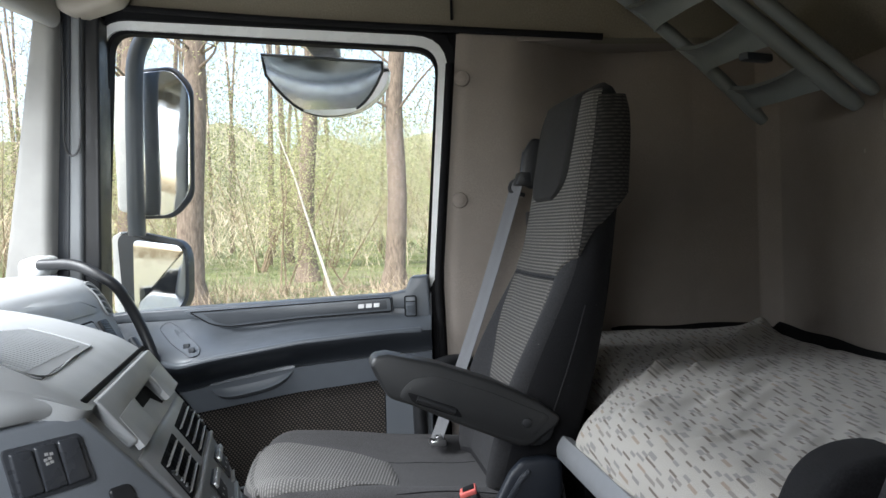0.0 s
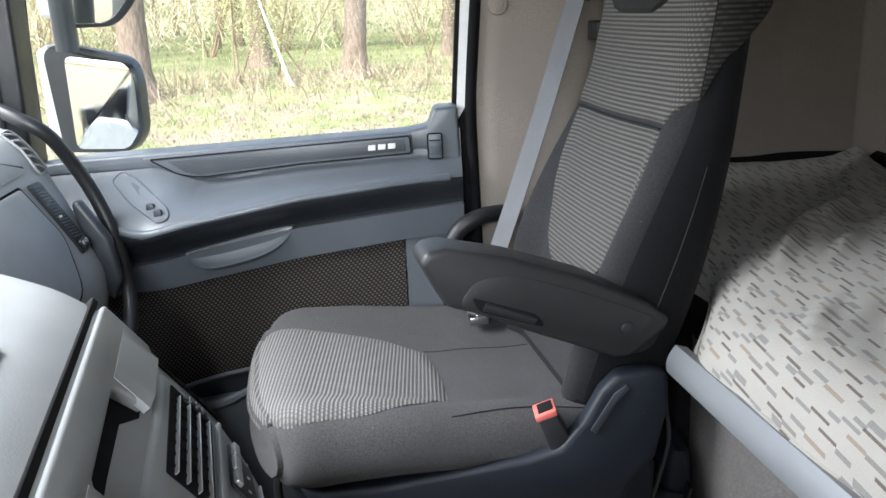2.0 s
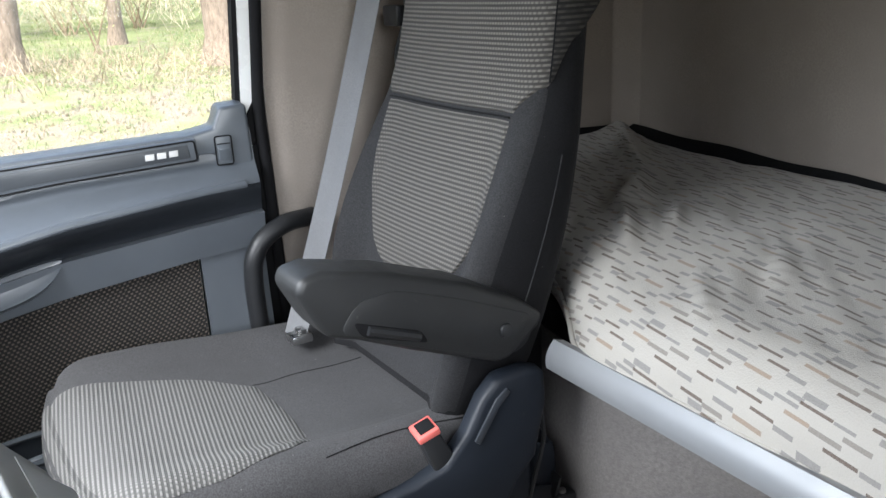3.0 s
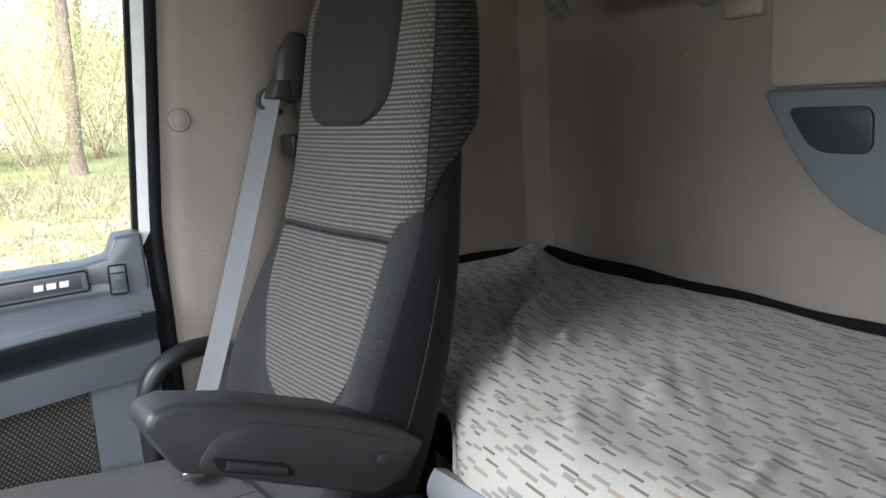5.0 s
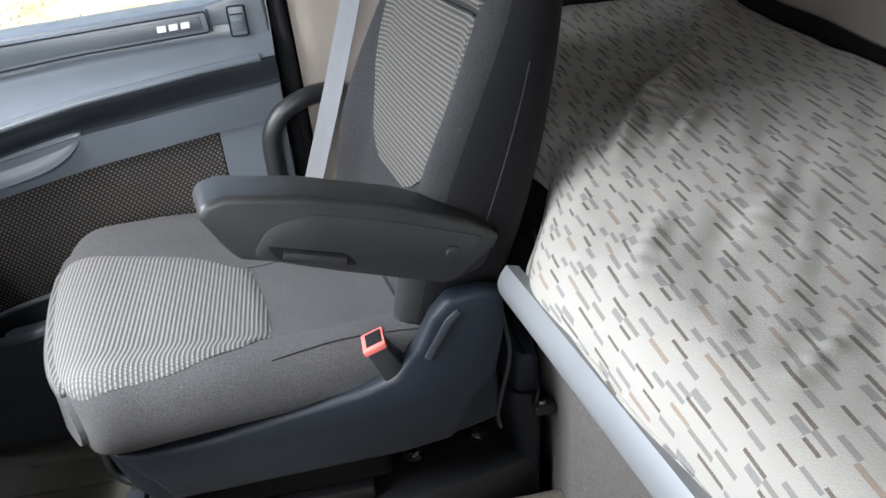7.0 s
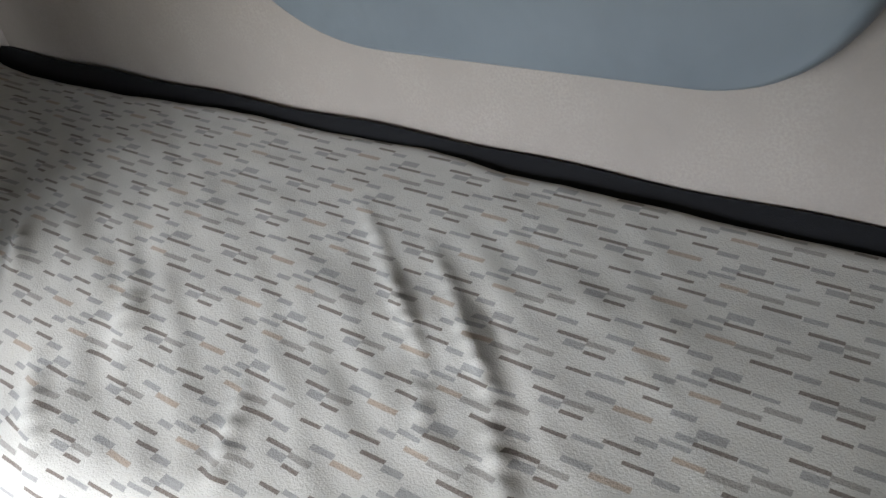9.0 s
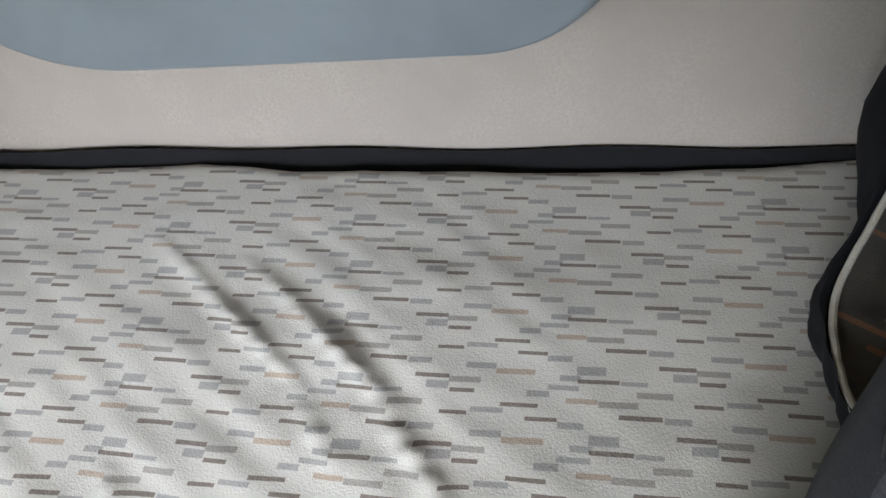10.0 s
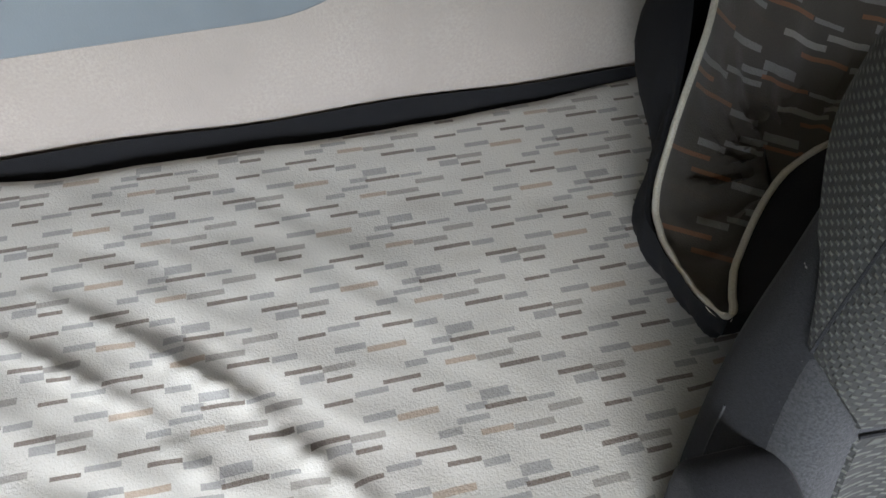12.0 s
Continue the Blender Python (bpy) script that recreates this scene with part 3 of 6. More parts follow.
# window switch panel on the armrest nose
NOSE = rounded([(-0.655, 0.832), (-0.640, 0.846), (-0.615, 0.838), (-0.535, 0.797), (-0.528, 0.784), (-0.545, 0.778), (-0.615, 0.806)], (0.008, 0.008, 0.02, 0.010, 0.007, 0.010, 0.02), 5)


def on_skin(p, lift):
    return Vector((p[0], door_skin(p[0], p[1]) - lift, p[1]))


cx, cz = sum(p[0] for p in NOSE) / len(NOSE), sum(p[1] for p in NOSE) / len(NOSE)
panel = part("switch_panel", loft([[on_skin((cx + (p[0] - cx) * k, cz + (p[1] - cz) * k), d) for p in NOSE] for k, d in ((1.0, -0.004), (0.98, 0.0022), (0.92, 0.0012), (0.5, 0.0012), (0.05, 0.0012))]), SLATE, door)
part("panel_rim", tube([on_skin(p, 0.0015) for p in NOSE], 0.0010, 1, 6, True, smooth_path=False), SLATE_DARK, panel)
for dx in (0, 0.017):
    q = on_skin((-0.566 + dx, 0.7985 - 0.42 * dx), 0.003)
    part("window_switch", box((q.x - 0.007, q.y - 0.004, q.z - 0.009), (q.x + 0.007, q.y + 0.006, q.z + 0.007), 0.003), SLATE_DARK, panel)

# window and its surround
win = place("window_1", (-0.40, 2.06, 0.86), "closed driver's side window in a black rubber frame", "window", kind="structure")
W_TL, W_TR, W_BR, W_BL = (-0.768, 1.532), (0.004, 1.458), (-0.041, 0.885), (-0.815, 0.845)


def grown(quad, d):
    (a, b), (c, e), (f, g), (h, i) = quad
    return [(a - d, b + d), (c + d, e + d), (f + d, g - d), (h - d, i - d)]


Q = [W_TL, W_TR, W_BR, W_BL]
RAD = (0.05, 0.06, 0.03, 0.03)
part("seal", ringed(rounded(grown(Q, 0.008), RAD), rounded(grown(Q, 0.0), RAD), 2.035, 2.07), BLACK_SOFT, win, "black rubber window seal")
part("frame_band", ringed(rounded(grown(Q, 0.031), (0.08, 0.085, 0.03, 0.03)), rounded(grown(Q, 0.0075), RAD), 2.028, 2.075), WHITE, win, "white painted door frame")
part("door_seal", ringed(rounded(grown(Q, 0.050), (0.09, 0.095, 0.03, 0.03)), rounded(grown(Q, 0.0305), (0.08, 0.085, 0.03, 0.03)), 2.015, 2.07), BLACK_SOFT, win, "black rubber door seal")
bm = bmesh.new()
bm.faces.new([bm.verts.new((p[0], 2.054, p[1])) for p in rounded(grown(Q, 0.008), RAD)])
pane = part("pane", bm, GLASS, win, smooth=False)
pane.visible_shadow = False
# dark strip of the door seal running down behind the door panel
solo("door_gap_seal", tube([(door_edge(z) + 0.036, 1.998, z) for z in (0.2, 0.5, 0.8, 0.93, 1.2, 1.42)], 0.009, 6, 10), BLACK_SOFT, "black rubber seal between door and side wall", "seal", kind="structure")
solo("door_gap_lining", prism([(-0.03, 0.2), (0.08, 0.2), (0.13, 1.50), (0.035, 1.50), (-0.012, 0.93), (-0.03, 0.90)], 1, 2.022, 2.05, 0.003), BLACK_SOFT, "dark gap lining behind the door edge", "seal", kind="structure")
# quarter pillar with black cover and pale trim
solo("pillar_cover", prism([(-0.838, 0.83), (-0.795, 0.83), (-0.772, 1.56), (-0.806, 1.56)], 1, 1.98, 2.05, 0.008, 3), BLACK, "black plastic door frame cover beside the windscreen pillar", "trim", kind="structure")
solo("pillar_inner", prism([(-0.868, 0.83), (-0.836, 0.83), (-0.806, 1.62), (-0.83, 1.62)], 1, 1.97, 2.04, 0.008, 3), GREY_MID, "grey inner pillar strip", "trim", kind="structure")
solo("pillar_seal", prism([(-0.905, 0.83), (-0.866, 0.83), (-0.828, 1.66), (-0.855, 1.66)], 1, 1.975, 2.05, 0.008, 3), SLATE_DARK, "dark rubber pillar seal", "trim", kind="structure")
solo("windscreen_pillar", prism([(-1.02, 0.80), (-0.90, 0.80), (-0.845, 1.70), (-0.882, 1.70)], 1, 1.93, 2.06, 0.03, 4), PILLAR, "pale grey windscreen pillar trim", "pillar", kind="structure")
solo("pillar_knob", prism([(-0.925, 0.955), (-0.875, 0.965), (-0.862, 0.99), (-0.875, 1.012), (-0.925, 1.0)], 1, 1.86, 1.95, 0.018, 4), WHITE, "white plastic mount on the windscreen pillar", "mount")
solo("cord_loop", tube([(-0.845, 1.955, 1.62), (-0.846, 1.952, 1.40), (-0.85, 1.952, 1.27), (-0.832, 1.952, 1.235), (-0.812, 1.952, 1.27), (-0.808, 1.952, 1.40), (-0.80, 1.955, 1.62)], 0.0025, 10, 8), BLACK, "thin black blind cord hanging in a loop", "cord")
visor = place("sun_visor", (-0.9, 1.9, 1.55), "grey folding sun visor over the windscreen corner", "sun visor")
part("blade", prism([(-1.25, 1.70), (-0.845, 1.515), (-0.83, 1.535), (-0.845, 1.66), (-1.2, 1.80)], 1, 1.50, 1.93, 0.012, 3), PILLAR, visor)
part("hinge", prism([(-0.84, 1.555), (-0.79, 1.545), (-0.70, 1.57), (-0.68, 1.62), (-0.84, 1.66)], 1, 1.90, 1.99, 0.02, 4), CREAM, visor, "cream moulded visor hinge")
# entry grab handle behind the door
solo("grab_handle", tube([(0.06, 1.985, 0.735), (0.0, 1.955, 0.735), (-0.045, 1.945, 0.705), (-0.058, 1.945, 0.64), (-0.05, 1.95, 0.45), (-0.04, 1.96, 0.32)], 0.0155, 8, 12), BLACK, "black tubular entry handle beside the door", "handle")


# ---- sleeping area ----
def bump_at(d, w):
    return math.exp(-(d / w) ** 2)


def seg_dist(x, y, a, b):
    ax, ay, bx, by = *a, *b
    dx, dy = bx - ax, by - ay
    t = max(0, min(1, ((x - ax) * dx + (y - ay) * dy) / (dx * dx + dy * dy)))
    side = ((x - ax) * dy - (y - ay) * dx) / math.hypot(dx, dy)
    return math.hypot(x - ax - t * dx, y - ay - t * dy), t, side


FOLDS = [  # from, to, height, width
    ((0.70, 1.215), (0.60, 1.095), 0.007, 0.014), ((0.62, 1.125), (0.52, 1.005), 0.012, 0.013), ((0.535, 1.02), (0.43, 0.945), 0.007, 0.014),
    ((0.665, 1.10), (0.575, 0.995), 0.007, 0.012), ((0.60, 1.03), (0.50, 0.915), 0.013, 0.013), ((0.515, 0.94), (0.41, 0.855), 0.012, 0.014), ((0.43, 0.875), (0.30, 0.80), 0.008, 0.02),
    ((0.60, 0.975), (0.535, 0.905), 0.005, 0.008), ((0.615, 1.005), (0.565, 0.955), -0.005, 0.008), ((0.55, 0.935), (0.47, 0.865), -0.004, 0.008), ((0.57, 1.065), (0.48, 0.975), -0.004, 0.010),
    ((0.43, 1.14), (0.33, 1.085), 0.012, 0.013),
    ((0.80, 2.14), (0.58, 1.80), 0.016, 0.035), ((0.58, 1.80), (0.44, 1.60), 0.022, 0.026), ((0.44, 1.60), (0.34, 1.48), 0.010, 0.024),
    ((0.66, 1.90), (0.56, 1.74), 0.010, 0.014), ((0.52, 1.74), (0.42, 1.62), 0.012, 0.013), ((0.46, 1.66), (0.38, 1.54), 0.007, 0.012), ((0.42, 1.60), (0.36, 1.50), 0.005, 0.011),
    ((0.50, 1.58), (0.43, 1.50), 0.011, 0.014), ((0.36, 1.36), (0.25, 1.22), 0.006, 0.02), ((0.48, 1.36), (0.40, 1.28), 0.005, 0.02),
]


def bed_top(x, y):
    z = BED + 0.004 * math.sin(5 * x + 3 * y) + 0.003 * math.sin(11 * y - 4 * x)
    for a, b, h, w in FOLDS:
        d, t, side = seg_dist(x, y, a, b)
        k = math.sin(math.pi * min(1, max(0.12, t * 0.9 + 0.05)))
        ww = w * (0.85 - 0.25 * math.tanh(side / 0.025))
        small = 0.72 if a[1] < 1.25 else 1.0
        pucker = 1 + 0.20 * math.sin(2 * math.pi * t * math.dist(a, b) / 0.026 + 3 * h * 100)
        z += 1.25 * small * h * k * pucker * bump_at(d, ww * 0.85 * small)
    # dip behind the seat
    z -= 0.022 * ease(1.55, 1.85, y) * (1 - 0.8 * ease(1.93, 2.12, y)) * (1 - ease(0.42, 0.60, x - 0.35 * (y - 1.6)))
    # the front corner beside the seat is pressed down, the cloth stands up in the far corner
    z -= 0.036 * bump_at(math.hypot(x - 0.195, 0.8 * (y - 1.44)), 0.13)
    z += 0.022 * bump_at(math.hypot(x - 0.785, y - 2.13), 0.035)
    # small creases that run with the large folds
    for ax, ay, r in ((0.56, 1.00, 0.20), (0.50, 1.68, 0.26), (0.38, 1.32, 0.18)):
        k = bump_at(math.hypot(x - ax, y - ay), r)
        if k > 0.02:
            z += 0.0062 * k * noise.noise(Vector(((0.61 * x + 0.79 * y) * 9 + ax * 7, (0.79 * x - 0.61 * y) * 42, 5 + ax)))
    z += 0.0025 * noise.noise(Vector((x * 9, y * 9, 1))) + 0.0012 * noise.noise(Vector((x * 30, y * 30, 2)))
    return z


def bunk_front(y):
    """The bunk's front, which draws back towards the middle of the cab."""
    return 0.201 + 0.148 * (1.42 - max(y, 0.80))


def bed_front(y):
    """The front edge of the mattress, set back behind the driver's seat."""
    return bunk_front(y) + 0.017 + 0.13 * ease(1.36, 1.66, y) + 0.14 * ease(0.70, 0.52, y) + 0.004 * math.sin(y * 13) + 0.003 * math.sin(y * 31)


BED_BACK = [(-0.1, 0.858), (0.45, 0.853), (0.60, 0.836), (0.87, 0.820), (1.10, 0.816), (1.22, 0.832), (1.34, 0.824), (1.70, 0.804), (2.2, 0.79)]


def mattress():
    nu, nv = 190, 420
    heights = np.array([[bed_top(bed_front(y) + (lerp_table(BED_BACK, y)[0] - bed_front(y)) * i / nu, y) for i in range(nu + 1)] for y in [-0.06 + 2.235 * j / nv for j in range(nv + 1)]])
    for _ in range(3):  # the cloth rounds off the sharpest creases
        soft = heights.copy()
        soft[1:-1, 1:-1] = (heights[:-2, 1:-1] + heights[2:, 1:-1] + heights[1:-1, :-2] + heights[1:-1, 2:] + 2 * heights[1:-1, 1:-1]) / 6
        heights = soft
    bm = bmesh.new()
    grid = []
    for j in range(nv + 1):
        y = -0.06 + 2.235 * j / nv
        x0, x1 = bed_front(y), lerp_table(BED_BACK, y)[0]
        row = []
        for i in range(nu + 1):
            u = i / nu
            x = x0 + (x1 - x0) * u
            z = heights[j, i]
            for d, r, k in ((x - x0, 0.075, 0.85), (x1 - x, 0.03, 0.7), (y + 0.06, 0.03, 1), (2.175 - y, 0.03, 0.7)):
                if d < r:
                    z -= k * (r - math.sqrt(max(0, r * r - (r - d) ** 2)))
            row.append(bm.verts.new((x, y, z)))
        grid.append(row)
    for j in range(nv):
        for i in range(nu):
            bm.faces.new((grid[j][i], grid[j][i + 1], grid[j + 1][i + 1], grid[j + 1][i]))
    rim = [grid[0][i] for i in range(nu + 1)] + [grid[j][nu] for j in range(1, nv + 1)] + [grid[nv][i] for i in range(nu - 1, -1, -1)] + [grid[j][0] for j in range(nv - 1, 0, -1)]
    mid = [bm.verts.new((v.co.x, v.co.y, max(0.668, v.co.z - 0.02))) for v in rim]
    low = [bm.verts.new((v.co.x, v.co.y, 0.665)) for v in rim]
    n = len(rim)
    for i in range(n):
        j = (i + 1) % n
        bm.faces.new((rim[i], rim[j], mid[j], mid[i]))
        bm.faces.new((mid[i], mid[j], low[j], low[i]))
    bm.faces.new(low)
    return bm


bed = place("mattress", (0.5, 1.05, 0.665), "creased cream mattress printed with grey and brown bars", "mattress")
part("cover", mattress(), BED_CLOTH, bed)
part("piping", tube([(bed_front(y) - 0.001, y, 0.686 + 0.003 * math.sin(y * 17)) for y in [-0.03 + 0.05 * k for k in range(43)]], 0.004, 3, 8), BED_CLOTH, bed, "cream piping along the edge")
bunk = place("bunk", (0.5, 1.05, FLOOR), "carpeted bunk base with a silver front rail", "bunk")
part("top_board", box((0.285, -0.09, 0.63), (0.845, 2.18, 0.664), 0.004), BLACK_CLOTH, bunk)
part("front_panel", prism([(0.284, 1.61), (0.284, 1.44), (0.42, 1.27), (0.42, -0.09), (0.44, -0.09), (0.44, 1.28), (0.306, 1.45), (0.306, 1.61)], 2, FLOOR, 0.632, 0.004), CARPET, bunk, "grey carpeted bunk front")
part("side_panel", box((0.262, 1.60, FLOOR), (0.84, 2.17, 0.628), 0.004), BLACK_CLOTH, bunk)


def rail(u, v):
    y = -0.09 + 1.525 * u
    return Vector((bunk_front(y) - 0.001 + 0.010 * v ** 2 - 0.003 * math.sin(math.pi * v), y, 0.656 + 0.036 * v))


part("rail", sheet(rail, 60, 8, (0.014, 0, -0.004)), SILVER, bunk, "silver painted front rail")


def gap_strip(u, v):
    y = 2.165 - 2.2 * u
    sag = 0.010 * math.sin(y * 9) * (1 - v) + 0.006 * math.sin(y * 23 + v * 3)
    return Vector((0.79 + (0.040 + 0.020 * ease(1.7, 0.6, y)) * v, y, 0.752 + 0.029 * ease(0, 1, v) - 0.012 * math.sin(math.pi * v) + sag * 0.35 - 0.006 * ease(1.25, 0.9, y)))


solo("gap_cloth", sheet(gap_strip, 90, 8, (0, 0, -0.01)), BLACK_CLOTH, "black cloth strip between mattress and rear wall", "cloth strip")


def end_strip(u, v):
    x = 0.42 + 0.42 * u
    return Vector((x, 2.160 + 0.030 * v, 0.768 + 0.012 * v + 0.0015 * math.sin(x * 30)))


solo("end_gap_cloth", sheet(end_strip, 20, 4, (0, 0, -0.01)), BLACK_CLOTH, "black cloth strip along the end of the mattress", "cloth strip")

# storage tray on the rear wall
tray = place("wall_tray", (0.85, 1.14, 0.895), "blue-grey moulded storage tray on the rear wall", "storage tray")
T_OUT = rounded([(1.535, 1.10), (0.69, 1.10), (0.775, 0.910), (1.40, 0.893)], (0.01, 0.01, 0.10, 0.16), 12)


def tray_skin(d0, d1, scale=1.0, dz=0.0):
    cy, cz = 1.12, 1.0
    loops = []
    for k in range(7):
        t = k / 6
        s = scale * (1 - 0.05 * t * t)
        loops.append([(d0 + (d1 - d0) * math.sin(t * math.pi / 2), cy + (p[0] - cy) * s, cz + dz + (p[1] - cz) * s) for p in T_OUT])
    return loft(loops)


part("body", tray_skin(0.852, 0.812), TRAY, tray)
part("recess", prism(rounded([(1.475, 1.075), (1.335, 1.075), (1.335, 1.012), (1.43, 1.012)], (0.02, 0.02, 0.02, 0.03), 6), 0, 0.807, 0.815, 0.002), SLATE_DARK, tray, "dark recessed pocket")
part("upper_panel", prism(rounded([(1.53, 1.245), (0.72, 1.245), (0.70, 1.103), (1.535, 1.103)], 0.02, 5), 0, 0.836, 0.852, 0.006, 3), CREAM, tray, "cream upper panel")
solo("wall_bracket", box((0.832, 1.548, 1.212), (0.852, 1.625, 1.252), 0.006, 3), CREAM, "cream plastic bracket on the rear wall", "bracket", "wall brackets")
solo("wall_bracket", box((0.832, 0.545, 0.965), (0.852, 0.665, 1.0), 0.006, 3), CREAM, "cream plastic bracket on the rear wall", "bracket", "wall brackets")

# folded upper bunk with hinge beam
upper = place("upper_bunk", (0.84, 1.05, 1.26), "cream-lined upper bunk folded up to the roof", "bunk")
part("hinge_beam", box((0.80, -0.09, 1.262), (0.85, 1.52, 1.325), 0.012, 3), TRAY, upper, "grey hinge beam")
part("board", prism([(0.845, 1.345), (0.36, 1.79), (0.385, 1.825), (0.849, 1.40)], 1, -0.08, 1.99, 0.008, 3), HEADLINER, upper)
part("edge_rail", prism([(0.80, 1.36), (0.835, 1.33), (0.85, 1.345), (0.82, 1.375)], 1, -0.08, 1.5, 0.006, 3), TRAY, upper)
# stowed ladder
lad = place("bunk_ladder", (0.70, 1.86, 1.244), "grey plastic bunk ladder stowed under the upper bunk", "ladder")
LW = Vector((-0.765, -0.05, 0.645)).normalized()
LA, LB = Vector((0.70, 1.862, 1.246)), Vector((0.772, 1.590, 1.236))


def ladder_rail(p, length, w, sag):
    side = (LB - LA).normalized()
    out = LW.cross(side).normalized()
    loops = []
    for k in range(25):
        t = k / 24
        c = p + LW * (length * t) + out * (sag * math.sin(math.pi * t))
        r = w * (0.75 if k in (0, 24) else 1)
        loops.append([c + side * (r * 0.9 * math.cos(a)) + out * (r * 0.75 * math.sin(a)) for a in [2 * math.pi * j / 12 for j in range(12)]])
    return loft(loops)


part("side_rail", ladder_rail(LA, 0.62, 0.019, 0.02), LADDER, lad)
part("side_rail", ladder_rail(LB, 0.60, 0.022, 0.0), LADDER, lad)
part("side_rail", ladder_rail(LB + Vector((0.016, -0.030, 0.020)), 0.27, 0.017, 0.0), LADDER, lad)
for k, (t, wd) in enumerate(((0.07, 0.050), (0.20, 0.055), (0.34, 0.055), (0.48, 0.055))):
    a, b = LA + LW * t, LB + LW * (t + 0.02)
    side = (b - a).normalized()
    out = LW.cross(side).normalized()

    def step(u, v, a=a, b=b, wd=wd, out=out):
        return a + (b - a) * u + LW * (wd * (v - 0.5) * (1 + 0.5 * abs(2 * u - 1) ** 3)) + out * (0.010 * math.sin(math.pi * v) - 0.012 * math.sin(math.pi * u))
    part("step", sheet(step, 14, 8, out * 0.012), LADDER, lad)
part("clip", box((-0.035, -0.012, -0.008), (0.035, 0.012, 0.008), 0.005, 2, Matrix.Translation(LA + (LB - LA) * 0.66 + LW * 0.165) @ Matrix.Rotation(0.5, 4, "Z")), SLATE_DARK, lad, "dark metal clip")

# open bag at the passenger end of the bed
bag = place("cloth_bag", (0.70, 0.40, BED), "black cloth bag lying open with printed lining on the mattress", "bag")
# the mouth: a low lip towards the middle of the bed that meets the other lip in a point, a high back against the wall
MOUTH = [(0.470, 0.586, 0.838), (0.530, 0.590, 0.818), (0.605, 0.580, 0.814), (0.660, 0.548, 0.850), (0.705, 0.512, 0.915), (0.775, 0.462, 0.978), (0.815, 0.360, 1.000), (0.800, 0.240, 0.960),
         (0.735, 0.235, 0.870), (0.660, 0.345, 0.832), (0.600, 0.470, 0.838), (0.530, 0.545, 0.822)]


def closed_curve(pts, n=8):
    k = len(pts)
    return curve([pts[i % k] for i in range(-1, k + 2)], n)[n:n + n * k]


BAG_RIM = closed_curve(MOUTH)
BAG_MID = Vector((0.665, 0.40, 0.0))


def bag_ring(t, inside):
    """The bag's cloth between the mouth (t = 0) and the mattress (t = 1); inside: the lining, which sinks in folds."""
    out = []
    for k, p in enumerate(BAG_RIM):
        a = 2 * math.pi * k / len(BAG_RIM)
        flat = Vector((p.x, p.y, 0)) - BAG_MID
        if inside:
            crease = 0.05 * math.sin(9 * a + 3 * t) * t * (1 - 0.4 * t) + 0.03 * math.sin(23 * a - 8 * t) * t
            q = BAG_MID + flat * (0.985 - 0.62 * t ** 1.5 + crease)
            q.z = p.z + (BED + 0.022 - p.z) * min(1, 1.15 * t) ** 0.8 + 0.008 * math.sin(13 * a + 9 * t) * t
        else:
            swell = 0.05 + 0.20 * ease(0.86, 0.96, p.z)
            crease = 0.02 * math.sin(7 * a) * t + 0.012 * math.sin(19 * a + 6 * t)
            bulge = swell * math.sin(math.pi * min(1, 0.10 + 0.85 * t)) * (1 + 1.2 * ease(0.10, 0.20, k / len(BAG_RIM)) * ease(0.46, 0.36, k / len(BAG_RIM)))
            q = BAG_MID + flat * (1.0 + bulge - 0.14 * t * ease(0.20, 0.28, flat.length) * ease(0.56, 0.575, p.y) + crease * ease(0, 0.3, t))
            q.z = p.z + 0.010 * math.sin(math.pi * min(1, 3 * t)) + (BED + 0.004 - p.z) * t ** 1.3
            lobe = ease(0.66, 0.74, k / len(BAG_RIM)) * ease(1.0, 0.93, k / len(BAG_RIM)) * math.sin(math.pi * min(1, t * 0.9))
            q += Vector((-0.03, -0.10, 0.035)) * lobe  # the near lip's cloth bulges over
        q.x = min(q.x, 0.850 if not inside else 0.842)
        out.append(q)
    return out


bm = loft([bag_ring(t / 12, False) for t in range(13)], cap=False)
bm.faces.new(bm.verts[-len(BAG_RIM):])
part("outer", bm, BLACK_CLOTH, bag)
bm = loft([bag_ring(t / 12, True) for t in range(13)], cap=False)
bm.faces.new(bm.verts[-len(BAG_RIM):])
part("lining", bm, LINING, bag, "brown and grey printed lining")
part("piping", tube([p + Vector((0, 0, 0.002 + 0.0012 * math.sin(k * 1.9))) for k, p in enumerate(BAG_RIM)], 0.0032, 1, 8, True, smooth_path=False), cloth("cream_piping", (0.42, 0.39, 0.33)), bag, "cream piping round the mouth")


# ---- seats ----
BACK = [  # height, front, rear, half width, bolster, roundness
    (0.575, 0.072, 0.200, 0.170, 0.020, 0.0), (0.62, 0.084, 0.220, 0.186, 0.030, 0.0), (0.70, 0.110, 0.245, 0.198, 0.040, 0.002), (0.746, 0.124, 0.257, 0.202, 0.042, 0.004), (0.80, 0.143, 0.270, 0.204, 0.038, 0.006),
    (0.86, 0.163, 0.282, 0.203, 0.028, 0.010), (0.92, 0.182, 0.294, 0.198, 0.014, 0.014), (0.96, 0.192, 0.301, 0.192, 0.004, 0.018), (1.00, 0.201, 0.308, 0.186, 0.0, 0.020), (1.08, 0.217, 0.320, 0.180, 0.0, 0.020),
    (1.16, 0.232, 0.327, 0.178, 0.0, 0.020), (1.22, 0.243, 0.330, 0.176, 0.0, 0.020), (1.255, 0.252, 0.329, 0.170, 0.0, 0.018), (1.278, 0.264, 0.324, 0.158, 0.0, 0.014), (1.291, 0.280, 0.317, 0.138, 0.0, 0.008), (1.296, 0.292, 0.310, 0.118, 0.0, 0.004)]


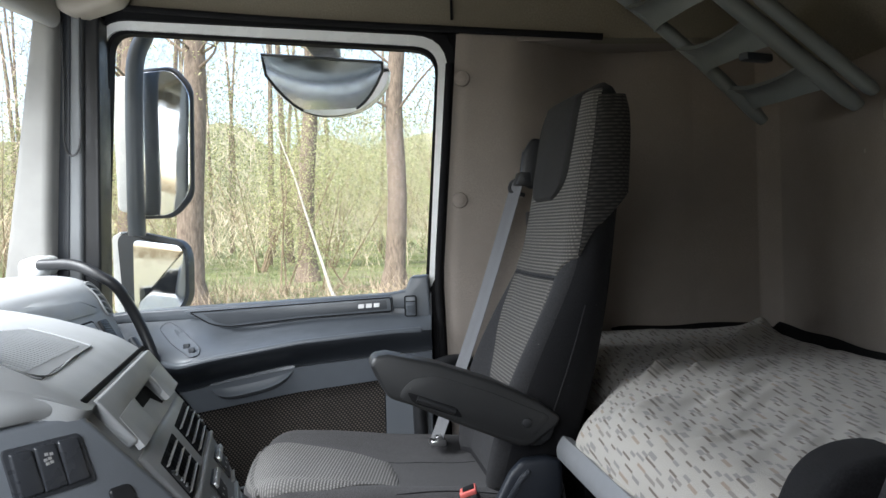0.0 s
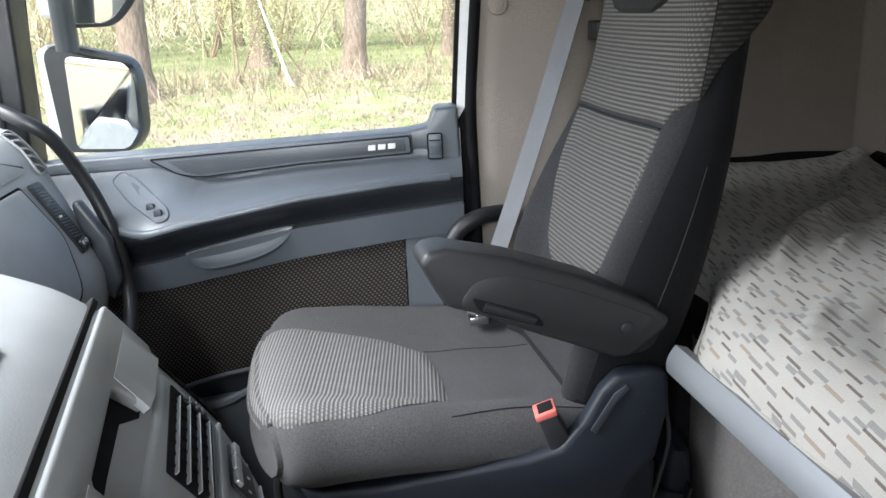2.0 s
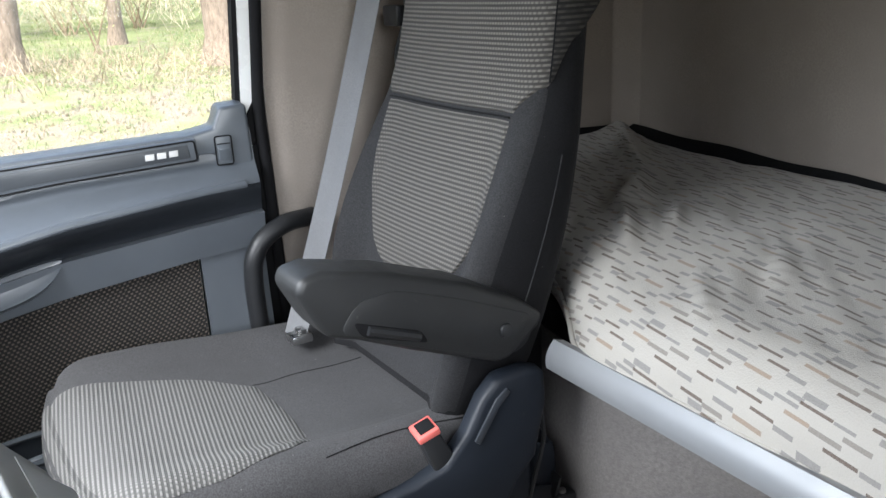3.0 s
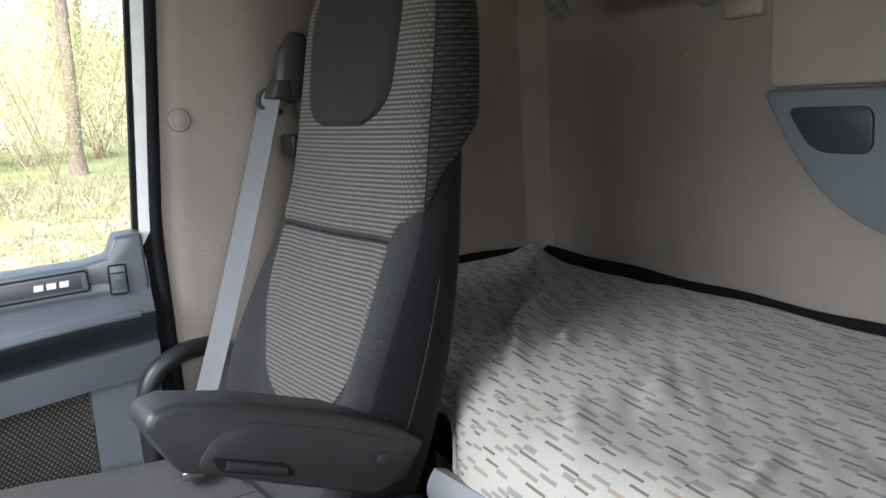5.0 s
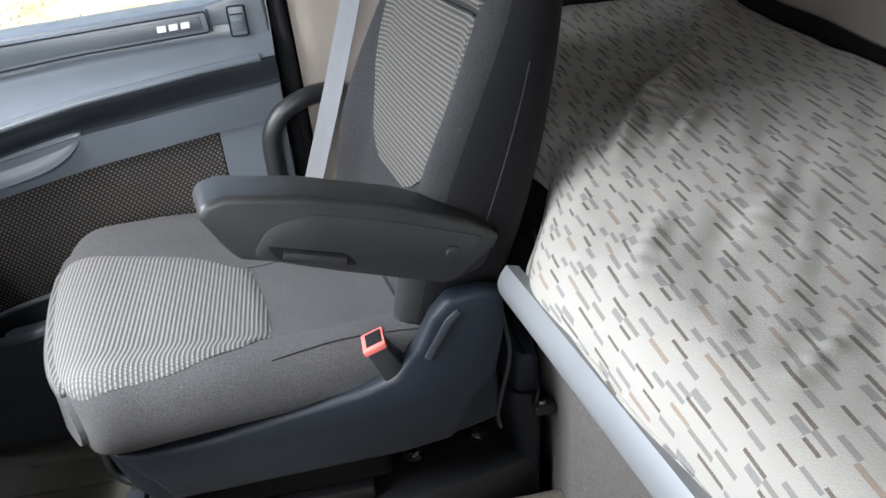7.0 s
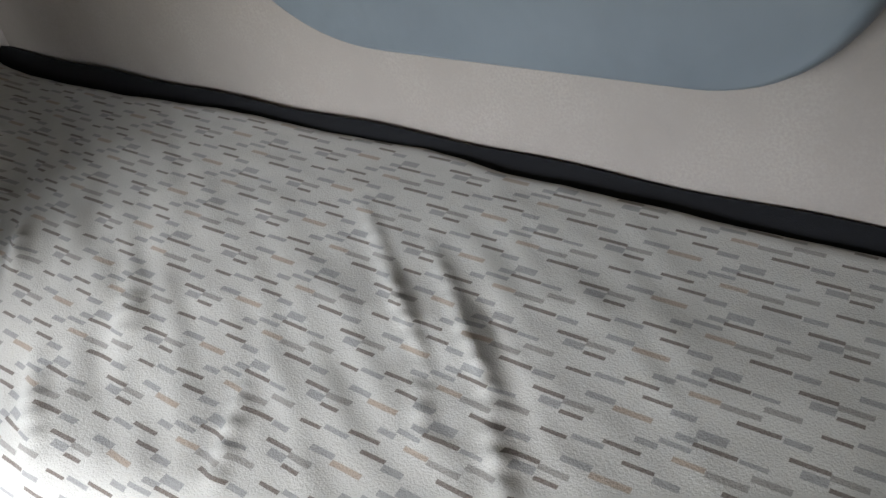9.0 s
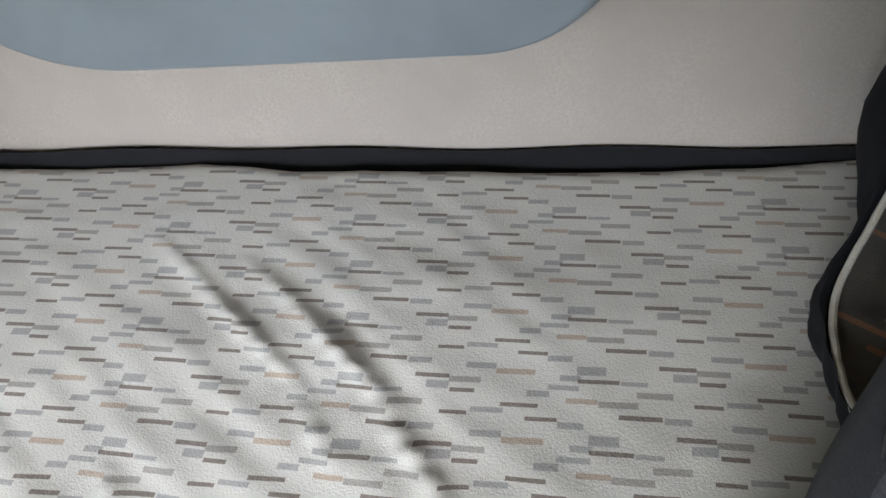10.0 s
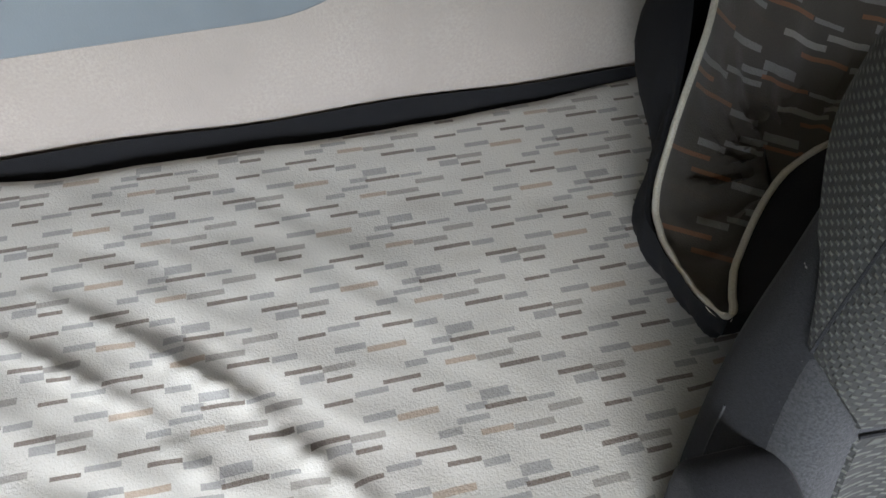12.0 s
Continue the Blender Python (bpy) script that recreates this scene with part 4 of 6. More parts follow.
def smooth_table(rows, z):
    """As lerp_table, with the corners rounded off."""
    a = [lerp_table(rows, z + d) for d in (-0.02, -0.01, 0, 0.01, 0.02)]
    return tuple(sum(v) / 5 for v in zip(*a)) if rows[0][0] + 0.02 < z < rows[-1][0] - 0.03 else a[2]


def back_front(z, t):
    """x of the backrest's front face at height z and t across, from -1 to 1."""
    xf, xr, w, b, c = smooth_table(BACK, z)
    a = abs(t)
    x = xf - b * ease(0.60, 0.90, a) + c * a * a
    if a > 0.80:
        k = (a - 0.80) / 0.20
        x += ((xf + xr) / 2 + 0.25 * c - x) * (1 - math.sqrt(max(0, 1 - k * k)))
    return x


def seat(cy, flip, dx, lean, drop, arm_turn, swing, label, group):
    """A truck seat about the line y = cy; flip = 1: armrest towards smaller y. dx, lean, drop: how far it stands and leans back and how much lower it is set; swing: how far its upholstery is turned towards the door."""
    cy += 0.006 * flip
    base = place("truck_seat", (dx, cy, TUNNEL), label, "seat", group)
    spin = Matrix.Translation((0.10 + dx, cy - 0.030 * flip, 0)) @ Matrix.Rotation(radians(swing), 4, "Z") @ Matrix.Translation((-0.10 - dx, -cy, 0))
    arm_spin = Matrix.Translation((-0.04, 1.446, 0)) @ Matrix.Rotation(radians(swing + 1), 4, "Z") @ Matrix.Translation((0.04, -1.446, 0)) if flip > 0 else Matrix()
    turn = spin @ Matrix.Translation((0.10 + dx, 0, 0.58 - drop)) @ Matrix.Rotation(radians(lean), 4, "Y") @ Matrix.Translation((-0.10, 0, -0.58))
    slide = Matrix.Translation((dx, 0, -drop))

    def Y(y):
        return cy + flip * (y - 1.70)

    def add(name, bm, material, parent=base, lab="", tilt=False, how=None):
        bmesh.ops.transform(bm, matrix=how if how is not None else turn if tilt else slide, verts=bm.verts)
        return part(name, bm, material, parent, lab)

    # backrest body
    loops = []
    zs = [0.575 + (1.296 - 0.575) * k / 60 for k in range(61)]
    for z in zs:
        xf, xr, w, b, c = smooth_table(BACK, z)
        lp = [(back_front(z, t), Y(1.70 + t * w), z) for t in [math.sin(math.pi / 2 * (k / 16 - 1)) for k in range(33)]]
        mid = (xf + xr) / 2 + 0.25 * c
        for k in range(1, 16):
            t = math.cos(math.pi * k / 16)
            lp.append((mid + (xr - mid) * math.sqrt(max(0, 1 - abs(t) ** 5)), Y(1.70 + t * w), z))
        loops.append(lp)
    back = add("backrest", loft(loops), SEAT_DARK, base, "", True)

    def patch(zlo, zhi, left, right, lift, nu=40, nv=24, soft=0.05):
        def f(u, v):
            z = zlo + (zhi - zlo) * v
            a, c = left(z), right(z)
            t = a + (c - a) * u
            w = smooth_table(BACK, z)[2]
            rim = min(u, 1 - u, v, 1 - v)
            return Vector((back_front(z, t) - lift * ease(0, soft, rim) + 0.0005, Y(1.70 + t * w), z))
        return sheet(f, nu, nv, (0.008, 0, 0))

    def insert_half(z):
        return lerp_table([(0.708, 0.06), (0.714, 0.26), (0.726, 0.42), (0.745, 0.55), (0.775, 0.645), (0.82, 0.71), (0.87, 0.75), (0.95, 0.785)], z)[0]

    def cover_half(z):
        return 0.785 + 0.175 * ease(0.944, 0.990, z)
    rib = RIB_Z if flip > 0 else RIB_DIM
    add("bolster_face", patch(0.582, 0.988, lambda z: -0.945, lambda z: 0.945, 0.0035, 56, 40, 0.01), SEAT_FACE, back, "plain dark grey cloth bolsters", True)
    add("insert", patch(0.708, 0.9435, lambda z: -insert_half(z), insert_half, 0.0065, 48, 34, 0.012), rib, back, "ribbed grey cloth insert", True)
    add("shoulder_cover", patch(0.9455, 1.281, lambda z: -cover_half(z), cover_half, 0.0068, 60, 48, 0.010), rib, back, "ribbed grey cloth shoulder cover", True)

    # ribbed cover wrapping round the sides of the head
    for s in (-1, 1):
        def cheek(u, v, s=s):
            zl = 0.988 + 0.105 * u
            z = zl + (1.268 - zl) * v
            xf, xr, w, b, c = smooth_table(BACK, z)
            lo = 0.955
            mid = (xf + xr) / 2 + 0.25 * c
            end = 1.0
            if u < 0.5:
                t = lo + (1 - lo) * (u / 0.5)
                x = back_front(z, t)
            else:
                k = (u - 0.5) / 0.5 * end
                x, t = mid + (xr - mid) * 0.93 * k, 1.0 - 0.06 * k ** 4
            return Vector((x - 0.005 * (1 - u), Y(1.70 + s * t * w) + s * flip * 0.003, z))
        add("side_cover", sheet(cheek, 16, 20, (0.004, 0, 0)), RIB_SHADED if flip > 0 else RIB_DIM, back, "ribbed grey side cover, darkened for shade", True)
        add("seam", tube([(back_front(z, 0.955) - 0.0035, Y(1.70 + s * 0.957 * smooth_table(BACK, z)[2]), z) for z in [0.985 + 0.03 * k for k in range(10)]], 0.0016, 4, 6), SEAT_DARK, back, "dark stitched seam", True)

    def pad_half(z):
        return 0.64 * math.sqrt(max(0.0, 1 - (1 - max(0.0, min(1, (z - 1.080) / 0.065))) ** 2.4)) + 0.06 * ease(1.1, 1.25, z)
    add("head_pad", patch(1.081, 1.288, lambda z: -0.04 - pad_half(z), lambda z: pad_half(z) - 0.04, 0.0135, 32, 34), SEAT_PAD, back, "dark plain head pad", True)
    add("cross_seam", tube([(back_front(0.9445, t) - 0.0055, Y(1.70 + t * 0.1945), 0.9445) for t in [-0.76 + 0.08 * k for k in range(20)]], 0.0013, 3, 6), SEAT_DARK, back, "", True)
    # creases as thin lines of paler cloth, in place of the highlight on them
    for s in (-1, 1):
        add("side_crease_glint", tube([((sum(smooth_table(BACK, z)[:2]) / 2 - 0.004 - 0.004 * k), Y(1.70 + s * (smooth_table(BACK, z)[2] - 0.0006)), z) for k, z in enumerate((0.90, 0.84, 0.78, 0.72, 0.66))], 0.0012, 4, 6), SEAT_FACE, back, "", True)

    # cushion
    CUSH = [(-0.378, 0.562, 0.520, 0.14, 0.0), (-0.373, 0.580, 0.504, 0.180, 0.002), (-0.362, 0.594, 0.491, 0.206, 0.004), (-0.345, 0.604, 0.484, 0.222, 0.006), (-0.31, 0.610, 0.482, 0.232, 0.009), (-0.20, 0.594, 0.493, 0.240, 0.016),
            (-0.08, 0.569, 0.495, 0.240, 0.025), (0.04, 0.558, 0.50, 0.236, 0.027), (0.12, 0.560, 0.505, 0.230, 0.018), (0.16, 0.563, 0.515, 0.21, 0.01)]
    sit = spin @ Matrix.Translation((0, 0.045 * flip, 0)) @ slide

    def cush_top(x, t):
        zt, zb, w, b = smooth_table(CUSH, x)
        a = abs(t)
        z = zt + b * ease(0.55, 0.82, a)
        if a > 0.80:
            k = (a - 0.80) / 0.20
            z += ((zt + zb) / 2 - z) * (1 - math.sqrt(max(0, 1 - k * k)))
        return z
    loops = []
    for k in range(41):
        x = -0.378 + 0.538 * (k / 40) ** 1.25
        zt, zb, w, b = smooth_table(CUSH, x)
        lp = [(x + 0.030 * (abs(t) ** 3) * ease(-0.2, -0.37, x), Y(1.70 + t * w), cush_top(x, t)) for t in [math.sin(math.pi / 2 * (q / 14 - 1)) for q in range(29)]]
        mid = (zt + zb) / 2
        for q in range(1, 12):
            t = math.cos(math.pi * q / 12)
            lp.append((x + 0.030 * (abs(t) ** 3) * ease(-0.2, -0.37, x), Y(1.70 + t * w), mid + (zb - mid) * math.sqrt(max(0, 1 - abs(t) ** 4))))
        loops.append(lp)
    cush = add("cushion", loft(loops), SEAT_MID, how=sit)

    def on_cushion(x, t, lift):
        x2 = x + 0.030 * (abs(t) ** 3) * ease(-0.2, -0.37, x)
        return Vector((x2, Y(1.70 + t * smooth_table(CUSH, x)[2]), cush_top(x, t) + lift))

    def cush_patch(u, v):
        near, far_t = -0.85 - 0.08 * ease(0, 0.15, v) + 0.07 * v + 0.08 * ease(0.5, 0.9, v) + 0.12 * ease(0.85, 1.0, v), 0.61 - 0.36 * v - 0.09 * ease(0.75, 1.0, v)
        t = near + (far_t - near) * u
        x = -0.3755 + 0.2785 * v + 0.007 * math.sin(math.pi * u) * ease(0.4, 1.0, v)
        return on_cushion(x, t, 0.0032 * ease(0, 0.04, min(u, 1 - u, v, 1 - v)) + 0.0006)
    add("cushion_insert", sheet(cush_patch, 44, 44, (0, 0, -0.006)), RIB_X, cush, "ribbed grey cloth insert", how=sit)
    add("cushion_seam", tube([on_cushion(-0.105 + 0.022 * k, -0.90 + 0.03 * math.sin(k * 0.4), 0.0002) for k in range(10)], 0.0008, 4, 6), SEAT_DARK, cush, how=sit)
    add("cross_seam", tube([on_cushion(-0.100 + 0.020 * k, 0.18 + 0.06 * ease(0, 4, k), 0.0002) for k in range(10)], 0.0008, 4, 6), SEAT_DARK, cush, how=sit)

    # plastic shell, pedestal, rails
    prof = [(-0.285, 0.512), (-0.25, 0.500), (-0.17, 0.503), (-0.07, 0.519), (0.027, 0.534), (0.066, 0.546), (0.096, 0.582), (0.118, 0.624), (0.140, 0.648), (0.180, 0.652), (0.206, 0.645), (0.208, 0.60), (0.192, 0.525), (0.165, 0.495), (0.145, 0.452), (0.13, 0.433), (0.068, 0.424), (-0.04, 0.422), (-0.18, 0.418), (-0.225, 0.420), (-0.242, 0.45), (-0.270, 0.49)]
    shell = add("shell", prism(prof, 1, min(Y(1.445), Y(1.475)), max(Y(1.445), Y(1.475)), 0.010, 3), SHELL, base, "dark blue-grey moulded seat shell")
    add("shell_far", prism(prof, 1, min(Y(1.93), Y(1.955)), max(Y(1.93), Y(1.955)), 0.010, 3), SHELL)
    add("pan", prism([(-0.30, 0.508), (0.20, 0.508), (0.20, 0.43), (0.1, 0.405), (-0.255, 0.39), (-0.28, 0.43)], 1, min(Y(1.47), Y(1.935)), max(Y(1.47), Y(1.935)), 0.012, 3), SHELL)
    add("shell_inlay", prism([(0.105, 0.572), (0.135, 0.622), (0.15, 0.634), (0.155, 0.628), (0.14, 0.612), (0.112, 0.566)], 1, min(Y(1.442), Y(1.446)), max(Y(1.442), Y(1.446)), 0.001), SLATE_DARK, shell)
    add("pedestal", box((-0.22, Y(1.70) - 0.13, TUNNEL), (0.06, Y(1.70) + 0.20, 0.41), 0.015, 3), BLACK)
    for yy in (1.51, 1.90):
        r = add("floor_rail", box((-0.30, Y(yy) - 0.018, TUNNEL + 0.022), (0.02, Y(yy) + 0.018, TUNNEL + 0.046), 0.004), BLACK)
        add("rail_stop", box((-0.305, Y(yy) - 0.014, TUNNEL + 0.03), (-0.27, Y(yy) + 0.014, TUNNEL + 0.072), 0.004), BLACK_SOFT, r)
    add("bellows", prism([(-0.25, 0.335), (-0.22, 0.40), (0.04, 0.42), (0.05, 0.335)], 1, min(Y(1.50), Y(1.94)), max(Y(1.50), Y(1.94)), 0.01, 3), BLACK_SOFT)
    add("adjuster_bar", tube([(-0.27, Y(1.60), 0.47), (-0.328, Y(1.576), 0.458), (-0.334, Y(1.573), 0.40), (-0.325, Y(1.57), 0.364), (-0.29, Y(1.56), 0.352), (-0.22, Y(1.55), 0.352)], 0.0065, 8, 10), BLACK, base, "dark bent steel adjuster bar")

    # armrest
    arm_m = Matrix.Translation((0.350 - dx, -0.027, 0.876 + drop)) @ Matrix.Rotation(radians(arm_turn), 4, "Y") @ Matrix.Translation((0.105, 0, -0.83)) if arm_turn else Matrix()
    outline = [(-0.110, 0.822), (-0.103, 0.836), (-0.080, 0.839), (0.0, 0.819), (0.10, 0.782), (0.175, 0.742), (0.208, 0.716), (0.20, 0.702), (0.155, 0.672), (0.135, 0.672), (0.084, 0.694), (0.02, 0.722), (-0.045, 0.753), (-0.080, 0.766), (-0.092, 0.785)]
    soft = 0.012
    if arm_turn:  # the raised one shows its padded end
        outline, soft = rounded([(-0.110, 0.850), (0.06, 0.835), (0.208, 0.716), (0.15, 0.668), (-0.10, 0.776)], (0.040, 0.05, 0.02, 0.02, 0.032), 7), 0.020
    bm = prism(outline, 1, min(Y(1.408), Y(1.472)), max(Y(1.408), Y(1.472)), soft, 5)
    bmesh.ops.transform(bm, matrix=arm_m, verts=bm.verts)
    arm = add("armrest", bm, SEAT_DARK if arm_turn else ARM, base, "black padded armrest" if arm_turn else "scuffed black plastic armrest", how=arm_spin @ slide)
    bm = prism(rounded([(-0.052, 0.777), (0.030, 0.745), (0.040, 0.727), (-0.042, 0.757)], (0.008, 0.008, 0.008, 0.008), 5), 1, min(Y(1.4062), Y(1.412)), max(Y(1.4062), Y(1.412)), 0.001)
    bmesh.ops.transform(bm, matrix=arm_m, verts=bm.verts)
    lev = add("lever_recess", bm, BLACK_SOFT, arm, how=arm_spin @ slide)
    bm = tube([(-0.036, Y(1.4045), 0.764), (-0.005, Y(1.4035), 0.752), (0.026, Y(1.4045), 0.739)], 0.0055, 6, 8)
    bmesh.ops.transform(bm, matrix=arm_m, verts=bm.verts)
    add("lever", bm, BLACK, lev, how=arm_spin @ slide)
    bm = disc((0.147, Y(1.406), 0.712), 0.009, 0.006, 1, 16, 0.002)
    bmesh.ops.transform(bm, matrix=arm_m, verts=bm.verts)
    add("cap", bm, BLACK, arm, how=arm_spin @ slide)
    bm = prism(rounded([(-0.068, 0.768), (-0.045, 0.797), (0.0, 0.800), (0.09, 0.766), (0.19, 0.720), (0.15, 0.680), (0.09, 0.699), (0.02, 0.728)], 0.014, 5), 1, min(Y(1.4068), Y(1.409)), max(Y(1.4068), Y(1.409)), 0.0008)
    bmesh.ops.transform(bm, matrix=arm_m, verts=bm.verts)
    add("side_plate", bm, ARM, arm, how=arm_spin @ slide)
    add("arm_pivot", disc((0.165, Y(1.485), 0.70), 0.032, 0.05, 1, 20, 0.004), BLACK)

    # buckle and belt
    buckle = add("buckle", prism([(0.038, 0.585), (0.062, 0.594), (0.092, 0.535), (0.085, 0.518), (0.062, 0.518)], 1, min(Y(1.450), Y(1.480)), max(Y(1.450), Y(1.480)), 0.004), BLACK, base, "black belt buckle")
    add("release", prism([(0.0335, 0.592), (0.036, 0.584), (0.0635, 0.5935), (0.061, 0.602)], 1, min(Y(1.447), Y(1.483)), max(Y(1.447), Y(1.483)), 0.002), RED, buckle, "red release button")
    add("slot", prism([(0.0385, 0.5955), (0.0395, 0.5930), (0.0585, 0.5996), (0.0575, 0.6022)], 1, min(Y(1.453), Y(1.477)), max(Y(1.453), Y(1.477)), 0.0005), BLACK_SOFT, buckle)
    guide = add("belt_guide", prism([(0.212, 1.135), (0.222, 1.200), (0.245, 1.232), (0.272, 1.226), (0.275, 1.14), (0.24, 1.118)], 1, min(Y(1.886), Y(1.910)), max(Y(1.886), Y(1.910)), 0.009, 3), BLACK, base, "black belt outlet on the shoulder", True)
    add("outlet", prism([(0.204, 1.130), (0.214, 1.158), (0.238, 1.158), (0.238, 1.126)], 1, min(Y(1.885), Y(1.926)), max(Y(1.885), Y(1.926)), 0.004, 2), BLACK, guide, "", True)
    add("hook", tube([(0.225, Y(1.925), 1.148), (0.205, Y(1.935), 1.136), (0.202, Y(1.93), 1.118), (0.225, Y(1.905), 1.108)], 0.005, 6, 8), BLACK, guide, "", True)
    add("guide_arm", tube([(0.255, Y(1.90), 1.13), (0.262, Y(1.905), 1.06), (0.246, Y(1.915), 0.995), (0.250, Y(1.905), 0.95)], 0.009, 6, 8), BLACK, guide, "", True)
    add("clip", box((0.236, min(Y(1.90), Y(1.945)), 1.040), (0.258, max(Y(1.90), Y(1.945)), 1.072), 0.004), BLACK, guide, "", True)

    def strap(u, v):
        p = Vector((0.216, Y(1.914), 1.142)).lerp(Vector((0.012, Y(1.888), 0.585)), u)
        w = Vector((0.40, flip * -0.92, 0)).normalized() * 0.0225
        return p + w * (2 * v - 1) + Vector((0.006 * math.sin(math.pi * u) + 0.0015 * math.cos(math.pi * (2 * v - 1)), 0, 0))
    add("belt", sheet(strap, 24, 6, (0.0015, flip * 0.0015, 0)), BELT, base, "grey seat belt webbing", True)
    add("belt_tongue", join(box((-0.004, min(Y(1.862), Y(1.892)), 0.578), (0.030, max(Y(1.862), Y(1.892)), 0.592), 0.003), box((0.008, min(Y(1.868), Y(1.886)), 0.588), (0.022, max(Y(1.868), Y(1.886)), 0.600), 0.003)), STEEL, base, "bright steel belt tongue", how=spin @ slide)
    return base


seat(1.70, 1, 0.0, 0.0, 0.0, 0.0, 9.5, "charcoal cloth driver's seat with ribbed grey insert and lowered armrest", "truck seats")
seat(0.424, -1, 0.198, -10.6, 0.050, 90.0, -7.2, "charcoal cloth passenger seat set upright with its armrest raised", "truck seats")

# seat base plates, bolts and cover box beside the bunk
plate = place("seat_base_plate", (0.0, 1.6, TUNNEL - 0.03), "black plastic cover plate under the driver's seat", "cover plate")
part("plate", prism([(-0.335, 1.50), (-0.30, 1.452), (0.034, 1.478), (0.20, 1.505), (0.262, 1.522), (0.262, 2.0), (-0.335, 2.0)], 2, FLOOR, TUNNEL + 0.02, 0.01, 3), BLACK, plate)
part("lip", box((-0.335, 1.42, FLOOR), (-0.305, 1.60, TUNNEL + 0.03), 0.006), SLATE_DARK, plate)
for x, y in ((0.083, 1.573), (0.183, 1.587)):
    b = part("bolt", disc((x, y, TUNNEL + 0.024), 0.011, 0.012, 2, 6, 0.002), STEEL, plate, "worn steel bolt")
    part("washer", disc((x, y, TUNNEL + 0.0205), 0.016, 0.004, 2, 20, 0.001), STEEL, b)
cover = place("hinge_cover", (0.23, 1.55, TUNNEL), "black moulded cover box beside the bunk front", "cover box")
part("body", loft([[(x, y, z) for x, y in rounded([(0.188 + d, 1.610), (0.228 + 0.4 * d, 1.524), (0.266 - 0.2 * d, 1.516), (0.280, 1.62), (0.232, 1.675)], (0.012, 0.016, 0.012, 0.010, 0.012), 5)] for z, d in ((TUNNEL - 0.01, 0.030), (0.33, 0.016), (0.385, 0.004), (0.408, 0.0), (0.418, 0.004), (0.423, 0.012))]), SHELL, cover)
part("neck", loft([[(x, y, z) for x, y in rounded([(0.212 + d, 1.600), (0.234 + 0.5 * d, 1.530), (0.268 - d, 1.526), (0.277 - d, 1.605), (0.235, 1.64)], 0.010, 5)] for z, d in ((0.418, 0.0), (0.470, 0.003), (0.482, 0.006), (0.487, 0.012))]), SHELL, cover)
lug = part("lug", box((0.252, 1.500, 0.398), (0.282, 1.522, 0.414), 0.003), BLACK, cover)
part("web", prism([(0.250, 0.412), (0.256, 0.412), (0.262, 0.440), (0.258, 0.440)], 1, 1.506, 1.532, 0.001), BLACK, lug)
part("screw", disc((0.264, 1.510, 0.4155), 0.006, 0.006, 2, 8, 0.001), STEEL, lug)
solo("seat_cable", tube([(0.208, 1.475, 0.60), (0.214, 1.472, 0.54), (0.203, 1.478, 0.475), (0.196, 1.482, 0.435), (0.200, 1.488, 0.405)], 0.003, 6, 8), BLACK, "thin black cable hanging behind the seat shell", "cable")

# black storage box pulled out from under the bunk
crate = place("tunnel_box", (0.1, 0.92, TUNNEL - 0.02), "black plastic storage box pulled out from under the bunk", "storage box")
part("front_lid", prism(rounded([(-0.05, 1.082), (0.1835, 1.093), (0.1875, 0.74), (-0.04, 0.72)], (0.02, 0.004, 0.004, 0.02), 4), 2, TUNNEL - 0.02, 0.614, 0.006, 3), BLACK, crate)
part("rear_lid", prism(rounded([(0.190, 1.0945), (0.34, 1.104), (0.34, 0.74), (0.194, 0.74)], 0.004, 3), 2, TUNNEL - 0.02, 0.620, 0.006, 3), BLACK, crate)
part("rib", tube([(0.158, 1.072, 0.612), (0.164, 1.03, 0.614), (0.172, 0.92, 0.614), (0.172, 0.78, 0.614)], 0.007, 8, 10), SLATE_DARK, crate)
part("knob", disc((0.243, 1.079, 0.6205), 0.008, 0.003, 2, 24, 0.0012), BLACK, crate)
part("latch", box((0.238, 0.955, 0.618), (0.258, 0.985, 0.632), 0.004), YELLOW, crate, "yellow plastic latch")
# carpet piece with a pale seam
part("carpet_seam", tube([(0.02, 1.475, TUNNEL - 0.019), (0.10, 1.470, TUNNEL - 0.019), (0.150, 1.468, TUNNEL - 0.019), (0.172, 1.456, TUNNEL - 0.019), (0.188, 1.425, TUNNEL - 0.019), (0.197, 1.385, TUNNEL - 0.019), (0.215, 1.20, TUNNEL - 0.019)], 0.004, 8, 8), cloth("pale_seam", (0.22, 0.205, 0.18)), tunnel)
# footwell mat
mat_ob = place("floor_mat", (-0.6, 1.65, FLOOR), "dusty ribbed rubber mat in the driver's footwell", "floor mat")
part("mat", prism([(-1.0, 1.32), (-0.345, 1.32), (-0.34, 1.90), (-0.42, 1.93), (-1.0, 1.93)], 2, FLOOR, FLOOR + 0.012, 0.004), RUBBER_MAT, mat_ob)
part("rim", tube([(-0.35, 1.33, FLOOR + 0.012), (-0.347, 1.6, FLOOR + 0.012), (-0.345, 1.895, FLOOR + 0.012), (-0.6, 1.92, FLOOR + 0.012), (-0.95, 1.92, FLOOR + 0.012)], 0.006, 8, 8), RUBBER_MAT, mat_ob)
for k in range(7):
    part("ridge", box((-0.60 + 0.006 * k, 1.40 + 0.072 * k, FLOOR + 0.010), (-0.375, 1.406 + 0.072 * k, FLOOR + 0.017), 0.002, 1), RUBBER_MAT, mat_ob)
solo("door_step", box((-0.86, 1.93, FLOOR), (-0.03, 2.0, 0.26), 0.01), BLACK, "black step sill under the door", "sill", kind="structure")

